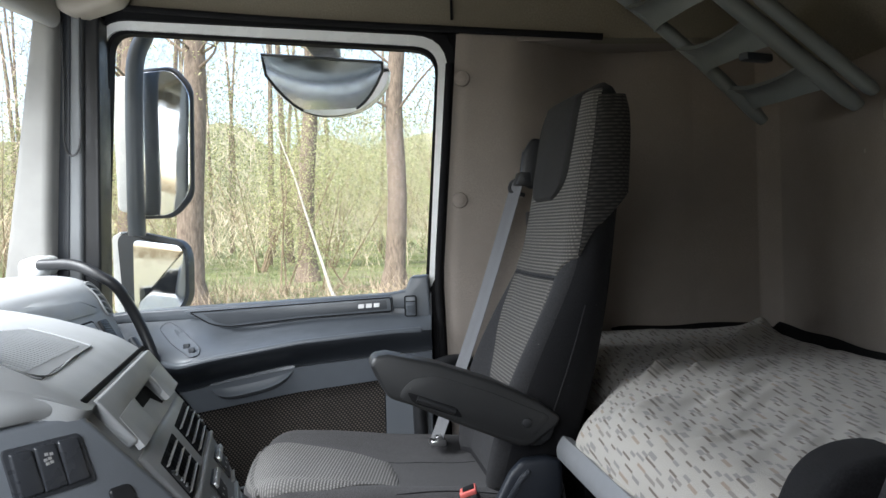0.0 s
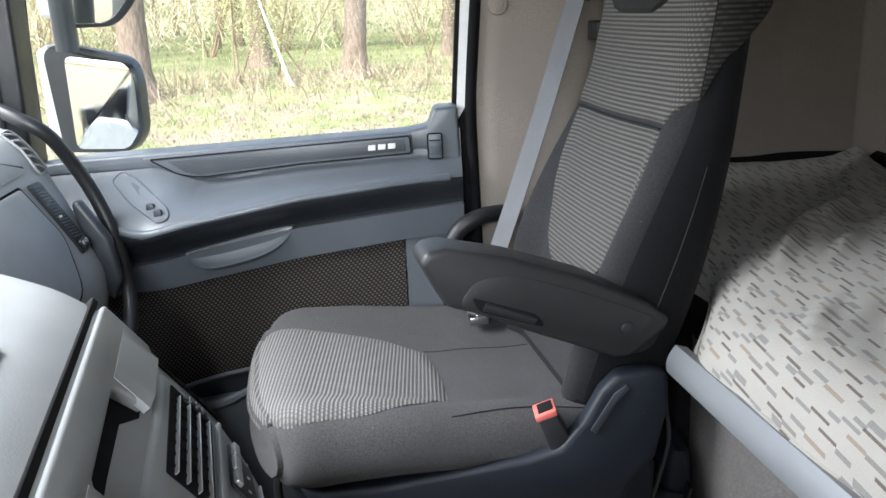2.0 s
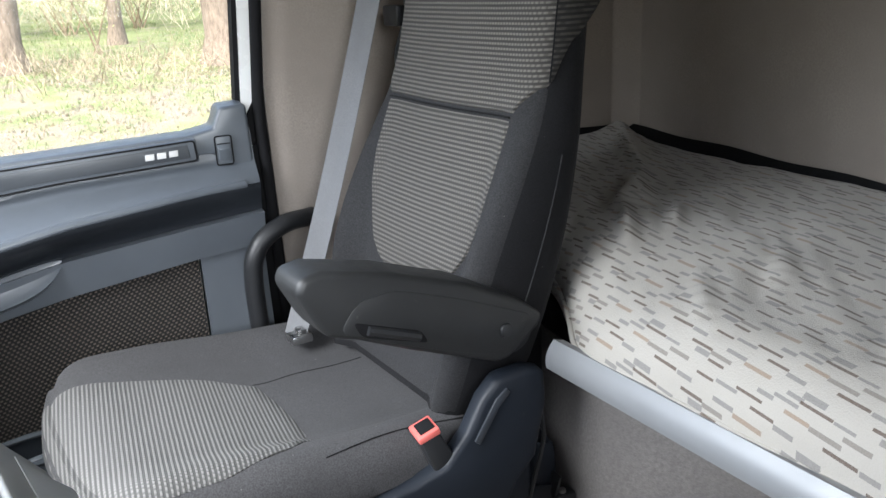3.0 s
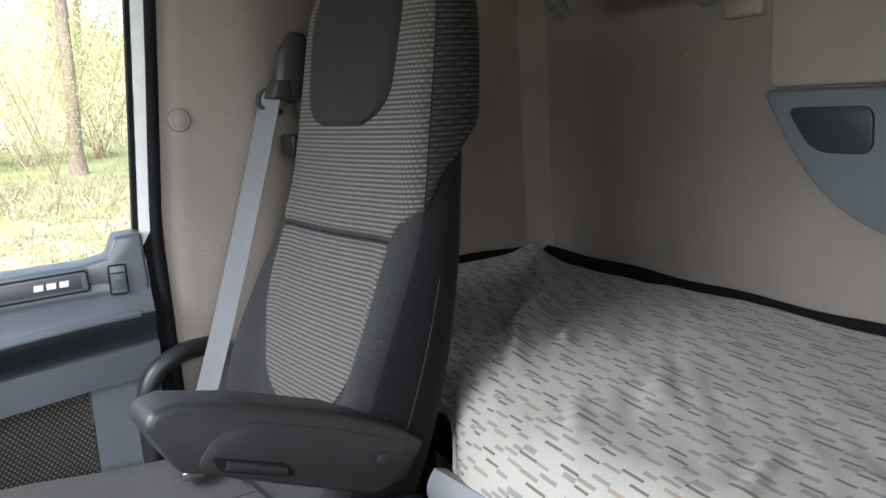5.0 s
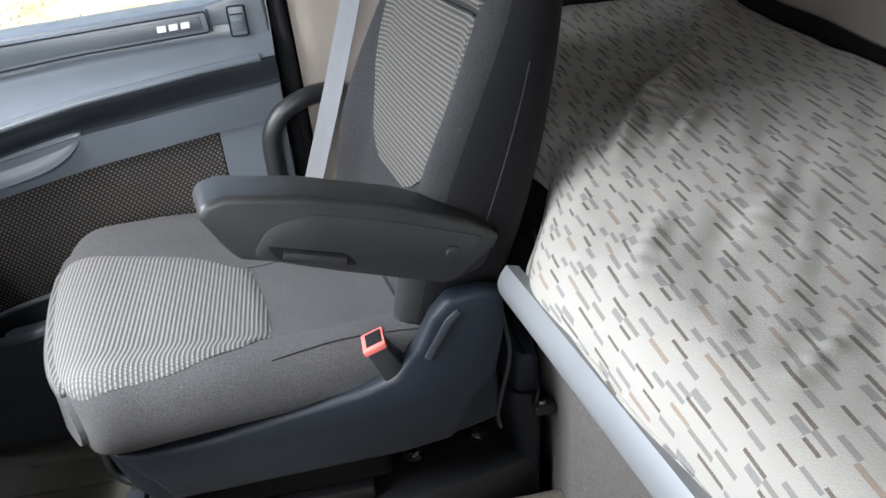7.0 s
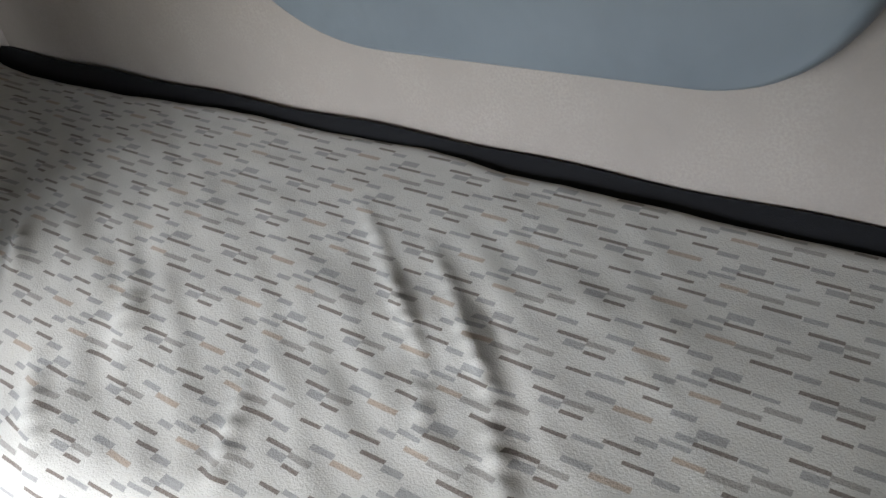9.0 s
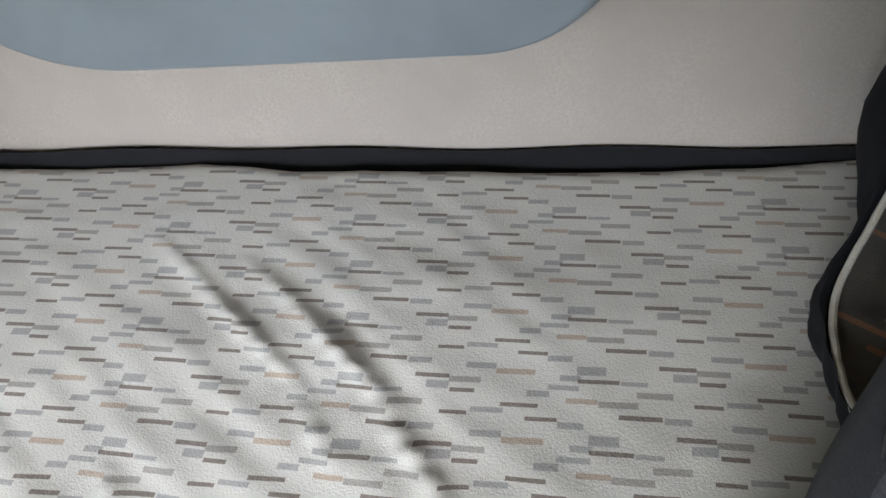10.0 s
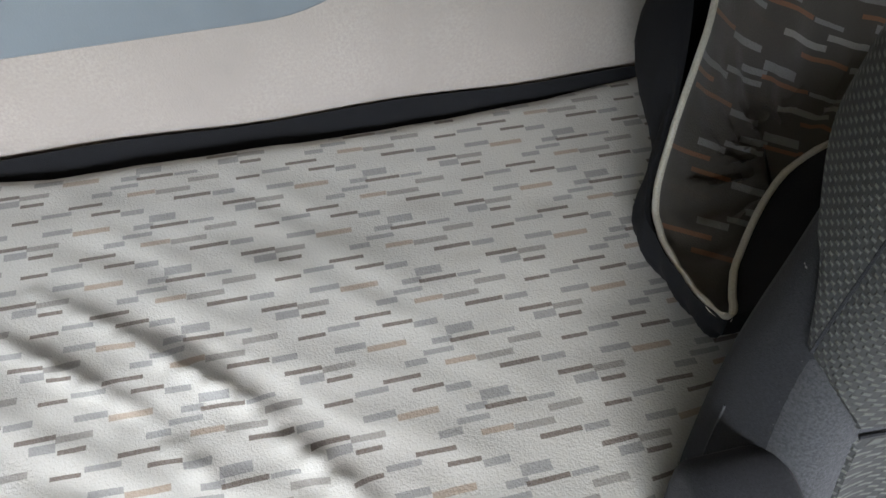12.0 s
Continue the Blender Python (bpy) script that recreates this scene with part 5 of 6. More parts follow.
# ---- dashboard ----
CO = Vector((-0.298, 1.098, 0.833))
CH, CU, CN = Vector((0.255, -0.967, 0.0)), Vector((-0.5709, -0.1505, 0.8071)), Vector((0.7804, 0.2058, 0.5904))
CM = Matrix(((CH.x, CU.x, CN.x, CO.x), (CH.y, CU.y, CN.y, CO.y), (CH.z, CU.z, CN.z, CO.z), (0, 0, 0, 1)))
con = place("centre_console", (-0.45, 0.95, TUNNEL), "grey moulded centre console with drawer, vents and switches", "console")


def face(name, pts, lo, hi, material, parent, w=0.004, seg=3, lab=""):
    """A plate on the console's sloping face; points along and up the face, lo to hi out of it."""
    return part(name, prism(pts, 2, lo, hi, w, seg, CM), material, parent, lab)


body = face("body", [(-0.020, 0.030), (-0.016, 0.083), (0.05, 0.086), (0.37, 0.090), (0.362, 0.030), (0.338, -0.025), (0.335, -0.26), (0.25, -0.19), (0.15, -0.130), (0.075, -0.113), (0.043, -0.100), (0.012, -0.080), (-0.012, -0.052), (-0.018, -0.016)], -0.10, -0.006, GREY, con, 0.004, 3)
face("lower_body", [(0.338, -0.03), (0.30, -0.10), (0.16, -0.125), (0.05, -0.11), (0.02, -0.14), (0.10, -0.26), (0.25, -0.34), (0.335, -0.33)], -0.16, -0.012, GREY_MID, con, 0.014, 3)
# flank facing the driver, down to the floor
part("flank", prism([(-0.66, 0.25), (-0.36, 0.25), (-0.325, 0.60), (-0.345, 0.72), (-0.44, 0.86), (-0.66, 0.86)], 1, 0.55, 1.06, 0.03, 4), SLATE_DARK, con)
face("edge_line", [(-0.0165, 0.078), (-0.013, 0.078), (-0.013, -0.03), (-0.009, -0.052), (-0.0125, -0.053), (-0.0165, -0.028)], -0.02, -0.004, BLACK_SOFT, con, 0.0005, 1)
face("vent_surround", [(0.0, 0.016), (0.342, 0.026), (0.325, -0.046), (0.04, -0.052), (0.004, -0.046)], -0.03, -0.002, GREY, con, 0.008, 4)
face("vent_lip", [(0.014, -0.0445), (0.325, -0.0415), (0.325, -0.0475), (0.06, -0.0505), (0.014, -0.0485)], -0.02, 0.002, GREY, con, 0.002, 2)
for a, b in ((0.014, 0.150), (0.186, 0.304)):
    vent = face("air_vent", [(a, 0.005), (b, 0.005), (b, -0.0405), (a + 0.004, -0.0405)], -0.03, -0.001, BLACK_SOFT, con, 0.001, 1, "black air vent")
    for k in range(4):
        u = -0.0015 - 0.0105 * k
        blade = face("vane", [(a + 0.016, u), (b - 0.004, u), (b - 0.004, u - 0.0013), (a + 0.016, u - 0.0013)], -0.002, 0.0025, CHROME_DULL, vent, 0.0005, 1, "pale edged vane")
    for k in range(7):
        x = a + 0.022 + (b - a - 0.03) * k / 6.5
        face("cross_vane", [(x, 0.003), (x + 0.004, 0.003), (x + 0.004, -0.038), (x, -0.038)], -0.010, -0.0003, BLACK_SOFT, vent, 0.0003, 1)
    w0 = a + 0.002 if a < 0.1 else b - 0.012
    wheel_part = face("thumb_wheel", [(w0, -0.008), (w0 + 0.010, -0.008), (w0 + 0.010, -0.034), (w0, -0.034)], -0.006, 0.0015, BLACK, vent, 0.003, 3)
    for k in range(3):
        face("ridge", [(w0 + 0.001, -0.012 - 0.007 * k), (w0 + 0.009, -0.012 - 0.007 * k), (w0 + 0.009, -0.014 - 0.007 * k), (w0 + 0.001, -0.014 - 0.007 * k)], -0.001, 0.0024, GREY_MID, wheel_part, 0, 1)
# drawer plate with two curved pulls and a grip between them, darkened by a black patch
drawer = face("drawer", [(-0.008, 0.034), (-0.010, 0.081), (0.0, 0.0825), (0.348, 0.0875), (0.340, 0.050), (0.334, 0.036), (0.243, 0.031), (0.235, 0.057), (0.229, 0.0595), (0.114, 0.0585), (0.107, 0.054), (0.094, 0.029), (0.0, 0.030)], -0.014, 0.0035, GREY, con, 0.003, 3)


def pull(h0, h1, u0, u1, name):
    """A flap that swells out of the drawer plate towards its lower edge."""
    def f(a, b):
        h, u = h0 + (h1 - h0) * a, u0 + (u1 - u0) * b
        swell = 0.0040 * (1 - b) ** 0.8 * ease(0, 0.15, a) * ease(0, 0.15, 1 - a) + 0.0040
        return CM @ Vector((h, u, swell))
    return part(name, sheet(f, 16, 12, tuple(-0.006 * CN)), GREY, drawer)


pull(0.005, 0.098, 0.0275, 0.0600, "pull")
pull(0.238, 0.330, 0.0290, 0.0620, "pull")
# thin black sheet on the grip's floor in place of its deep shadow
face("grip_shade", [(0.080, 0.028), (0.095, 0.060), (0.235, 0.061), (0.243, 0.045), (0.20, 0.045), (0.13, 0.043), (0.10, 0.028)], -0.020, -0.0052, BLACK_SOFT, drawer, 0, 1, "black patch standing in for shade in the grip")
face("top_seam", [(-0.016, 0.0838), (0.40, 0.090), (0.40, 0.0965), (-0.016, 0.0902)], -0.03, 0.0, BLACK_SOFT, con, 0.001, 1)
# switch banks
for a in (0.018, 0.126, 0.234):
    bank = face("switch_bank", [(a, -0.062), (a + 0.066, -0.062), (a + 0.074, -0.092), (a + 0.022, -0.088)], -0.03, -0.003, BLACK, con, 0.003, 2, "black switch bank")
    for k in range(3):
        face("button", [(a + 0.003 + 0.0205 * k, -0.0635), (a + 0.0225 + 0.0205 * k, -0.0635), (a + 0.0235 + 0.0205 * k, -0.0705), (a + 0.004 + 0.0205 * k, -0.0705)], -0.006, 0.0005, CHROME_DULL, bank, 0.0015, 2, "pale grey button")
        face("mark", [(a + 0.016 + 0.0205 * k, -0.079), (a + 0.019 + 0.0205 * k, -0.079), (a + 0.019 + 0.0205 * k, -0.082), (a + 0.016 + 0.0205 * k, -0.082)], -0.006, -0.0026, CHROME_DULL, bank, 0, 1)
    face("bank_edge", [(a + 0.034, -0.0935), (a + 0.075, -0.0950), (a + 0.075, -0.0968), (a + 0.034, -0.0953)], -0.02, -0.002, CHROME_DULL, bank, 0.0005, 1, "pale edge strip")
for a, l, d in ((0.085, 0.14, 0.100), (0.11, 0.13, 0.107)):
    face("trim_line", [(a, -d), (a + l, -d - 0.006), (a + l, -d - 0.0085), (a, -d - 0.003)], -0.02, -0.002, CHROME_DULL, con, 0.0005, 1, "pale trim line")

# dark panel turned towards the passenger, with three rocker switches
SO = Vector((-0.248, 0.699, 0.906))
SA, SB, SN = Vector((-0.4679, -0.8838, 0.0)), Vector((-0.076, 0.0402, 0.9963)), Vector((0.8805, -0.4662, 0.086))
SM = Matrix(((SA.x, SB.x, SN.x, SO.x), (SA.y, SB.y, SN.y, SO.y), (SA.z, SB.z, SN.z, SO.z), (0, 0, 0, 1)))


def side_face(name, pts, lo, hi, material, parent, w=0.003, seg=3, lab=""):
    return part(name, prism(pts, 2, lo, hi, w, seg, SM), material, parent, lab)


# padded top cover whose front edge bends round to the passenger panel
def front_edge(s):
    a = CO + CH * s + CU * (0.0880 + 0.003 * ease(0, 0.4, s))
    if s <= 0.36:
        return a
    k = s - 0.40
    b = SO + SA * k + SB * (0.010 + 0.30 * max(0, k))
    return a.lerp(b, ease(0.36, 0.44, s))


def cover_skin(u, v):
    s = -0.028 + 0.60 * u
    w = 0.30 * v
    p = front_edge(s) + CN * 0.006 + Vector((0, 0, 1)) * 0.008 * math.sin(math.pi / 2 * min(1, v * 6)) - Vector((0, 0, 0.008))
    q = Vector((-0.86, 0.10 + 0.5 * ease(0.36, 0.5, s), 0.34)) * w + Vector((0, 0, -0.55)) * w * w
    edge = 0.035 * (1 - math.sqrt(max(0, 1 - (1 - min(1, u / 0.08)) ** 2)))
    return p + q - Vector((0, 0, edge))


top = part("top_cover", sheet(cover_skin, 60, 28, (-0.015, 0, -0.03)), GREY, con, "grey soft top cover")


def tray_skin2(lift):
    def f(u, v):
        a, b = 0.29 + 0.50 * u, 0.17 + 0.62 * v * (0.45 + 0.55 * u)
        return cover_skin(a, b) + Vector((0.15, 0, 0.9)) * lift
    return f


tray2 = part("ribbed_tray", sheet(tray_skin2(0.0010), 30, 16, (0, 0, -0.006)), TRAY_GREY, top)
f = tray_skin2(0.0015)
part("tray_rim", tube([f(0, 0), f(0.3, 0), f(0.7, 0), f(1, 0)], 0.0009, 6, 6), GREY, top)
part("tray_rim", tube([f(0, 0), f(0, 0.5), f(0, 1)], 0.0009, 6, 6), GREY, top)
for k in range(30):
    a = 0.10 + 0.029 * k
    f = tray_skin2(0.0022)
    part("rib", tube([f(min(1, a), 0.10), f(min(1, a), 0.5), f(min(1, a), 0.94)], 0.0008, 4, 5), TRAY_GREY, tray2)


def pad_skin(u, v):
    k = 0.25 * u
    lo = SO + SA * k + SB * 0.002
    hi = front_edge(0.40 + k)
    p = lo.lerp(hi, v)
    return p + SN * (0.011 * math.sin(math.pi * (0.12 + 0.8 * v)) * ease(0, 0.25, u)) - SN * 0.002


part("front_pad", sheet(pad_skin, 26, 12, tuple(-0.04 * SN)), GREY, con, "grey grained soft front pad")
sp = side_face("switch_panel", [(-0.003, 0.0), (0.24, 0.0), (0.24, -0.40), (-0.16, -0.40), (-0.16, -0.17), (-0.093, -0.097), (-0.048, -0.048)], -0.10, 0.0, PANEL, con, 0.006, 3, "dark switch panel")
bez = side_face("switch_bezel", rounded([(0.067, -0.0145), (0.002, -0.0155), (-0.009, -0.0560), (0.0585, -0.0560)], 0.005, 4), -0.01, 0.0022, ROCKER, sp, 0.001, 2)
for k in range(3):
    a = 0.0445 - 0.0195 * k
    sw = side_face("rocker_switch", [(a + 0.0178, -0.0175), (a, -0.0180), (a - 0.0080, -0.0520), (a + 0.0118, -0.0525)], -0.006, 0.0048, ROCKER, sp, 0.0022, 3, "black rocker switch")
    if k == 1:
        for dx, dy in ((0.004, -0.024), (0.008, -0.0235), (0.0055, -0.027), (0.009, -0.0275), (0.004, -0.030), (0.0075, -0.0305)):
            side_face("mark", [(a + dx, dy), (a + dx + 0.0026, dy), (a + dx + 0.0022, dy - 0.0022), (a + dx - 0.0004, dy - 0.0022)], 0.003, 0.0054, CHROME_DULL, sw, 0, 1)
side_face("socket", rounded([(-0.018, -0.066), (-0.040, -0.066), (-0.048, -0.09), (-0.026, -0.09)], 0.006, 5), -0.01, 0.003, BLACK, sp, 0.002)

# driver's side of the dashboard
dash = place("dashboard", (-0.85, 1.2, 0.5), "grey moulded dashboard behind the steering wheel", "dashboard")
part("main", prism([(-1.33, 0.35), (-0.72, 0.30), (-0.70, 0.60), (-0.69, 0.72), (-0.735, 0.86), (-0.77, 0.90), (-0.86, 0.915), (-1.33, 0.89)], 1, 0.0, 1.80, 0.03, 4), GREY_MID, dash)
DASH = [Vector(p) for p in ((-1.10, 0, 0.955), (-0.90, 0, 0.968), (-0.795, 0, 0.968), (-0.738, 0, 0.952), (-0.710, 0, 0.922), (-0.690, 0, 0.878), (-0.640, 0, 0.764), (-0.622, 0, 0.690), (-0.655, 0, 0.56), (-0.70, 0, 0.42))]
DASH_LINE = curve(DASH, 8)


def dash_skin(u, v):
    """The end of the dash: one soft block, rounding away towards the door."""
    y = 1.30 + 0.575 * u
    k = v * (len(DASH_LINE) - 1)
    i = min(int(k), len(DASH_LINE) - 2)
    p = DASH_LINE[i].lerp(DASH_LINE[i + 1], k - i)
    fall = max(0.0, (y - 1.775) / 0.10)
    back = 0.075 * (1 - math.sqrt(max(0, 1 - min(1, fall) ** 2)))
    drop = 0.5 * back if p.z > 0.9 else 0
    low = 0.030 * ease(1.68, 1.30, y) if p.z > 0.93 else 0
    return Vector((p.x - back, y, p.z - drop - low * 0.3))


part("end_block", sheet(dash_skin, 46, 72, (-0.03, 0, -0.01)), GREY, dash)


def dash_face(name, pts, lo, hi, material, parent, w=0.003, seg=2, lab=""):
    """A plate on the dash face: points (y, z) from the vent's upper corner, out towards the rear."""
    bm = prism([(p[0], p[1]) for p in pts], 0, lo, hi, w, seg)
    bmesh.ops.transform(bm, matrix=Matrix.Translation((-0.688, 1.73, 0.877)) @ Matrix.Rotation(radians(-23), 4, "Y"), verts=bm.verts)
    return part(name, bm, material, parent, lab)


dash_face("panel_gap", rounded([(-0.40, -0.012), (-0.030, 0.004), (0.008, -0.09), (-0.035, -0.185), (-0.40, -0.185)], (0.01, 0.006, 0.02, 0.04, 0.01), 5), -0.01, 0.0018, BLACK_SOFT, dash, 0.001, 1)
dash_face("flat_panel", rounded([(-0.40, -0.016), (-0.034, 0.000), (0.003, -0.09), (-0.039, -0.182), (-0.40, -0.182)], (0.01, 0.006, 0.02, 0.04, 0.01), 5), -0.01, 0.0035, GREY, dash, 0.002, 3, "flat grey cover panel")
dash_face("upper_panel", rounded([(-0.40, 0.046), (-0.035, 0.048), (0.008, 0.036), (0.008, 0.018), (-0.40, 0.004)], (0.01, 0.02, 0.01, 0.01, 0.01), 5), -0.02, 0.0030, GREY, dash, 0.002, 3)
vent = dash_face("side_vent", rounded([(-0.008, 0.000), (0.026, 0.000), (0.060, -0.112), (0.026, -0.130)], 0.006, 4), -0.02, 0.0045, BLACK, dash, 0.001, 2, "black side vent")
for k in range(18):
    z = -0.006 - 0.0054 * k
    y = -0.0035 - 0.29 * (z + 0.004)
    dash_face("vane", [(y, z), (y + 0.026, z - 0.003), (y + 0.026, z - 0.0042), (y, z - 0.0012)], 0.0, 0.0062, SLATE, vent, 0.0003, 1)
dash_face("vent_knob", rounded([(0.027, -0.108), (0.050, -0.104), (0.054, -0.122), (0.032, -0.127)], 0.004, 4), -0.01, 0.0085, BLACK, vent, 0.002)
for y, z in ((0.034, -0.1145), (0.0455, -0.1125)):
    dash_face("knob_dot", rounded([(y - 0.004, z - 0.004), (y + 0.004, z - 0.004), (y + 0.004, z + 0.004), (y - 0.004, z + 0.004)], 0.003, 4), 0.0, 0.0105, GREY_MID, vent, 0.001)
dash_face("vane_lever", [(0.016, -0.060), (0.020, -0.060), (0.021, -0.064), (0.017, -0.064)], 0.0, 0.010, GREY, vent, 0.001)
def hv_at(a, b):
    return dash_skin(0.800 + 0.065 * a + 0.03 * b, 0.345 + 0.20 * b) + Vector((0.0022, 0.0, 0.0022))


hv = part("hood_vent", sheet(hv_at, 8, 10, (-0.012, 0, -0.010)), BLACK, dash, "black demister vent")
for k in range(5):
    t = 0.08 + 0.21 * k
    part("vane", tube([hv_at(0.06, max(0, t - 0.05)), hv_at(0.5, t), hv_at(0.94, min(1, t + 0.08))], 0.0022, 4, 6), GREY, hv)
part("vent_rim", tube([hv_at(0, 0), hv_at(0, 0.5), hv_at(0, 1), hv_at(1, 1), hv_at(1, 0.5), hv_at(1, 0), hv_at(0, 0)], 0.0022, 5, 6), GREY, hv)

# steering wheel: only the far arc of its rim is built, its end led to the pillar mount
wheel = place("steering_wheel", (-0.6456, 1.66, 0.8117), "open arc of a dark grey leather steering wheel rim behind the console", "steering wheel")
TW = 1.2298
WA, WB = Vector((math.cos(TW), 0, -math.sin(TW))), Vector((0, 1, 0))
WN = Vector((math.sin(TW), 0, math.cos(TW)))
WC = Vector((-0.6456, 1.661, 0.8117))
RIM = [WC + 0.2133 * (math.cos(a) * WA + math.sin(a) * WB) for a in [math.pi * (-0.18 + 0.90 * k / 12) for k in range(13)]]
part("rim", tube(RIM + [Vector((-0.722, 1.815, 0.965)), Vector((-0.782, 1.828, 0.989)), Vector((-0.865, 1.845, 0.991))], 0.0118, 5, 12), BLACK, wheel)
# spoke and column are added unseen, low behind the console
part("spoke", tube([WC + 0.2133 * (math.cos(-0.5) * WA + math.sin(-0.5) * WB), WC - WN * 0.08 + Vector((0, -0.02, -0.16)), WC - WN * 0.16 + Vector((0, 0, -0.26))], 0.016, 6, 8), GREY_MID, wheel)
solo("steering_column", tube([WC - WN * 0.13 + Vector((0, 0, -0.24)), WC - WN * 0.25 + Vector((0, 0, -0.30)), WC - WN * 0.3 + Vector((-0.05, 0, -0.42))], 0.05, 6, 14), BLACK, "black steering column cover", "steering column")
solo("column_stalk", prism([(-0.664, 0.83), (-0.650, 0.836), (-0.61, 0.77), (-0.600, 0.70), (-0.62, 0.66), (-0.64, 0.72)], 1, 1.80, 1.822, 0.008, 3), SLATE_DARK, "dark grey stalk beside the steering wheel", "stalk")

# ---- outside of the cab ----
mir = place("door_mirror", (-0.83, 2.36, 0.85), "white and grey door mirror with a large and a small glass", "mirror")
part("arm", tube([(-0.76, 2.06, 1.66), (-0.76, 2.22, 1.64), (-0.79, 2.32, 1.60), (-0.826, 2.325, 1.50), (-0.836, 2.325, 1.20), (-0.842, 2.335, 1.05)], 0.024, 8, 12), SLATE, mir)
MH = Matrix.Translation((-0.80, 2.36, 1.30)) @ Matrix.Rotation(radians(-14), 4, "Z")


def housing(pts, lo, hi, material, parent, name, r=0.03, w=0.012, lab=""):
    bm = prism(rounded(pts, r, 6), 1, lo, hi, w, 3)
    bmesh.ops.transform(bm, matrix=MH, verts=bm.verts)
    return part(name, bm, material, parent, lab)


head = housing([(-0.066, 0.212), (0.075, 0.212), (0.130, 0.15), (0.120, -0.15), (0.06, -0.205), (-0.072, -0.205)], 0.0, 0.022, SLATE_DARK, mir, "housing", 0.03, 0.015)
housing([(-0.135, 0.20), (-0.062, 0.20), (-0.07, -0.19), (-0.13, -0.18)], 0.01, 0.13, WHITE, head, "shell_cover", 0.02, 0.02, "white painted mirror cover")
housing([(-0.040, 0.200), (0.072, 0.200), (0.124, 0.14), (0.114, -0.14), (0.056, -0.197), (-0.046, -0.197)], -0.004, 0.02, MIRROR, head, "glass", 0.03, 0.002, "mirror glass")
low = housing([(-0.125, -0.25), (-0.08, -0.235), (0.085, -0.27), (0.102, -0.31), (0.098, -0.43), (0.06, -0.475), (-0.11, -0.475)], 0.0, 0.028, SLATE_DARK, mir, "lower_housing", 0.025, 0.015)
housing([(-0.15, -0.25), (-0.115, -0.235), (-0.105, -0.475), (-0.15, -0.465)], 0.01, 0.12, WHITE, low, "lower_cover", 0.01, 0.015, "white painted mirror cover")
housing([(-0.070, -0.262), (0.080, -0.282), (0.094, -0.315), (0.090, -0.425), (0.056, -0.467), (-0.074, -0.467)], -0.004, 0.02, MIRROR, low, "lower_glass", 0.02, 0.002, "mirror glass")
kerb = place("kerb_mirror", (-0.30, 2.30, 1.42), "white kerb mirror hanging above the door window", "mirror")
part("stem", box((-0.33, 2.07, 1.505), (-0.26, 2.32, 1.545), 0.01, 3), BLACK, kerb)
K_OUT = rounded([(-0.468, 1.525), (-0.135, 1.495), (-0.135, 1.44), (-0.20, 1.375), (-0.30, 1.355), (-0.40, 1.38), (-0.465, 1.45)], (0.03, 0.02, 0.04, 0.05, 0.05, 0.05, 0.04), 8)
part("shell", prism(K_OUT, 1, 2.345, 2.40, 0.015, 3), WHITE, kerb)


def bowl(u, v):
    x = -0.455 + 0.31 * u
    lo = 1.362 + 0.10 * abs(2 * u - 1) ** 2.6
    hi = 1.508 - 0.027 * u
    z = lo + (hi - lo) * v
    return Vector((x, 2.300 - 0.9 * (z - 1.43) - 0.012 * math.sin(math.pi * u) * math.sin(math.pi * v), z))


part("glass", sheet(bowl, 24, 14, (0, 0.01, 0)), MIRROR_HAZE, kerb, "curved mirror glass")
part("rim", tube([bowl(u, 0) for u in [k / 16 for k in range(17)]] + [bowl(1, 0.5), bowl(1, 1)] + [bowl(1 - k / 8, 1) for k in range(9)] + [bowl(0, 0.5)], 0.004, 1, 6, True, smooth_path=False), BLACK, kerb, "thin black mirror rim")
solo("cab_side", box((-1.35, 2.08, -0.2), (0.03, 2.12, 0.80), 0.01), WHITE, "white painted outer side of the cab", "body panel", kind="structure")


# ---- the wood outside ----
def ground_z(x, y):
    return -1.35 + 1.38 * ease(4.0, 13.5, y) + 0.35 * ease(14, 40, y) + 0.05 * noise.noise(Vector((x * 0.5, y * 0.5, 0))) + 0.02 * noise.noise(Vector((x * 2, y * 2, 3)))


n = Net("meadow_grass")
gcol = n.mix(n.span(n.noise(0.8, 5), 0.35, 0.65), (0.135, 0.175, 0.068), (0.20, 0.225, 0.10))
reach = n.span(n.node("ShaderNodeSeparateXYZ", (n.co,)).outputs[1], 10.5, 14.5, 0.11, 0.0)  # old leaves lie thickest beside the road
gcol = n.mix(n.span(n.f("ADD", n.noise(2.5, 5, 0.7), reach), 0.50, 0.66), gcol, n.mix(n.noise(14, 4, 0.7), (0.155, 0.130, 0.100), (0.285, 0.252, 0.200)))
n.set(Base_Color=gcol, Roughness=0.95)
n.bump(n.noise(30, 4), 1.0, 0.05)
GRASS_GROUND = n.m
GRASS = leafy("grass_blades", (0.135, 0.185, 0.068), (0.25, 0.28, 0.135))
LEAF = leafy("spring_leaves", (0.31, 0.345, 0.145), (0.52, 0.52, 0.29))
LEAF_DARK = leafy("shrub_leaves", (0.125, 0.155, 0.070), (0.33, 0.335, 0.19))
LITTER = leafy("dead_leaves", (0.32, 0.27, 0.19), (0.46, 0.41, 0.31))
BARK = bark("oak_bark", (0.125, 0.098, 0.078), (0.245, 0.198, 0.160))
BIRCH = bark("birch_bark", (0.42, 0.39, 0.35), (0.62, 0.6, 0.56), 2.0)
TWIG = bark("twig_bark", (0.20, 0.15, 0.10), (0.34, 0.27, 0.19))

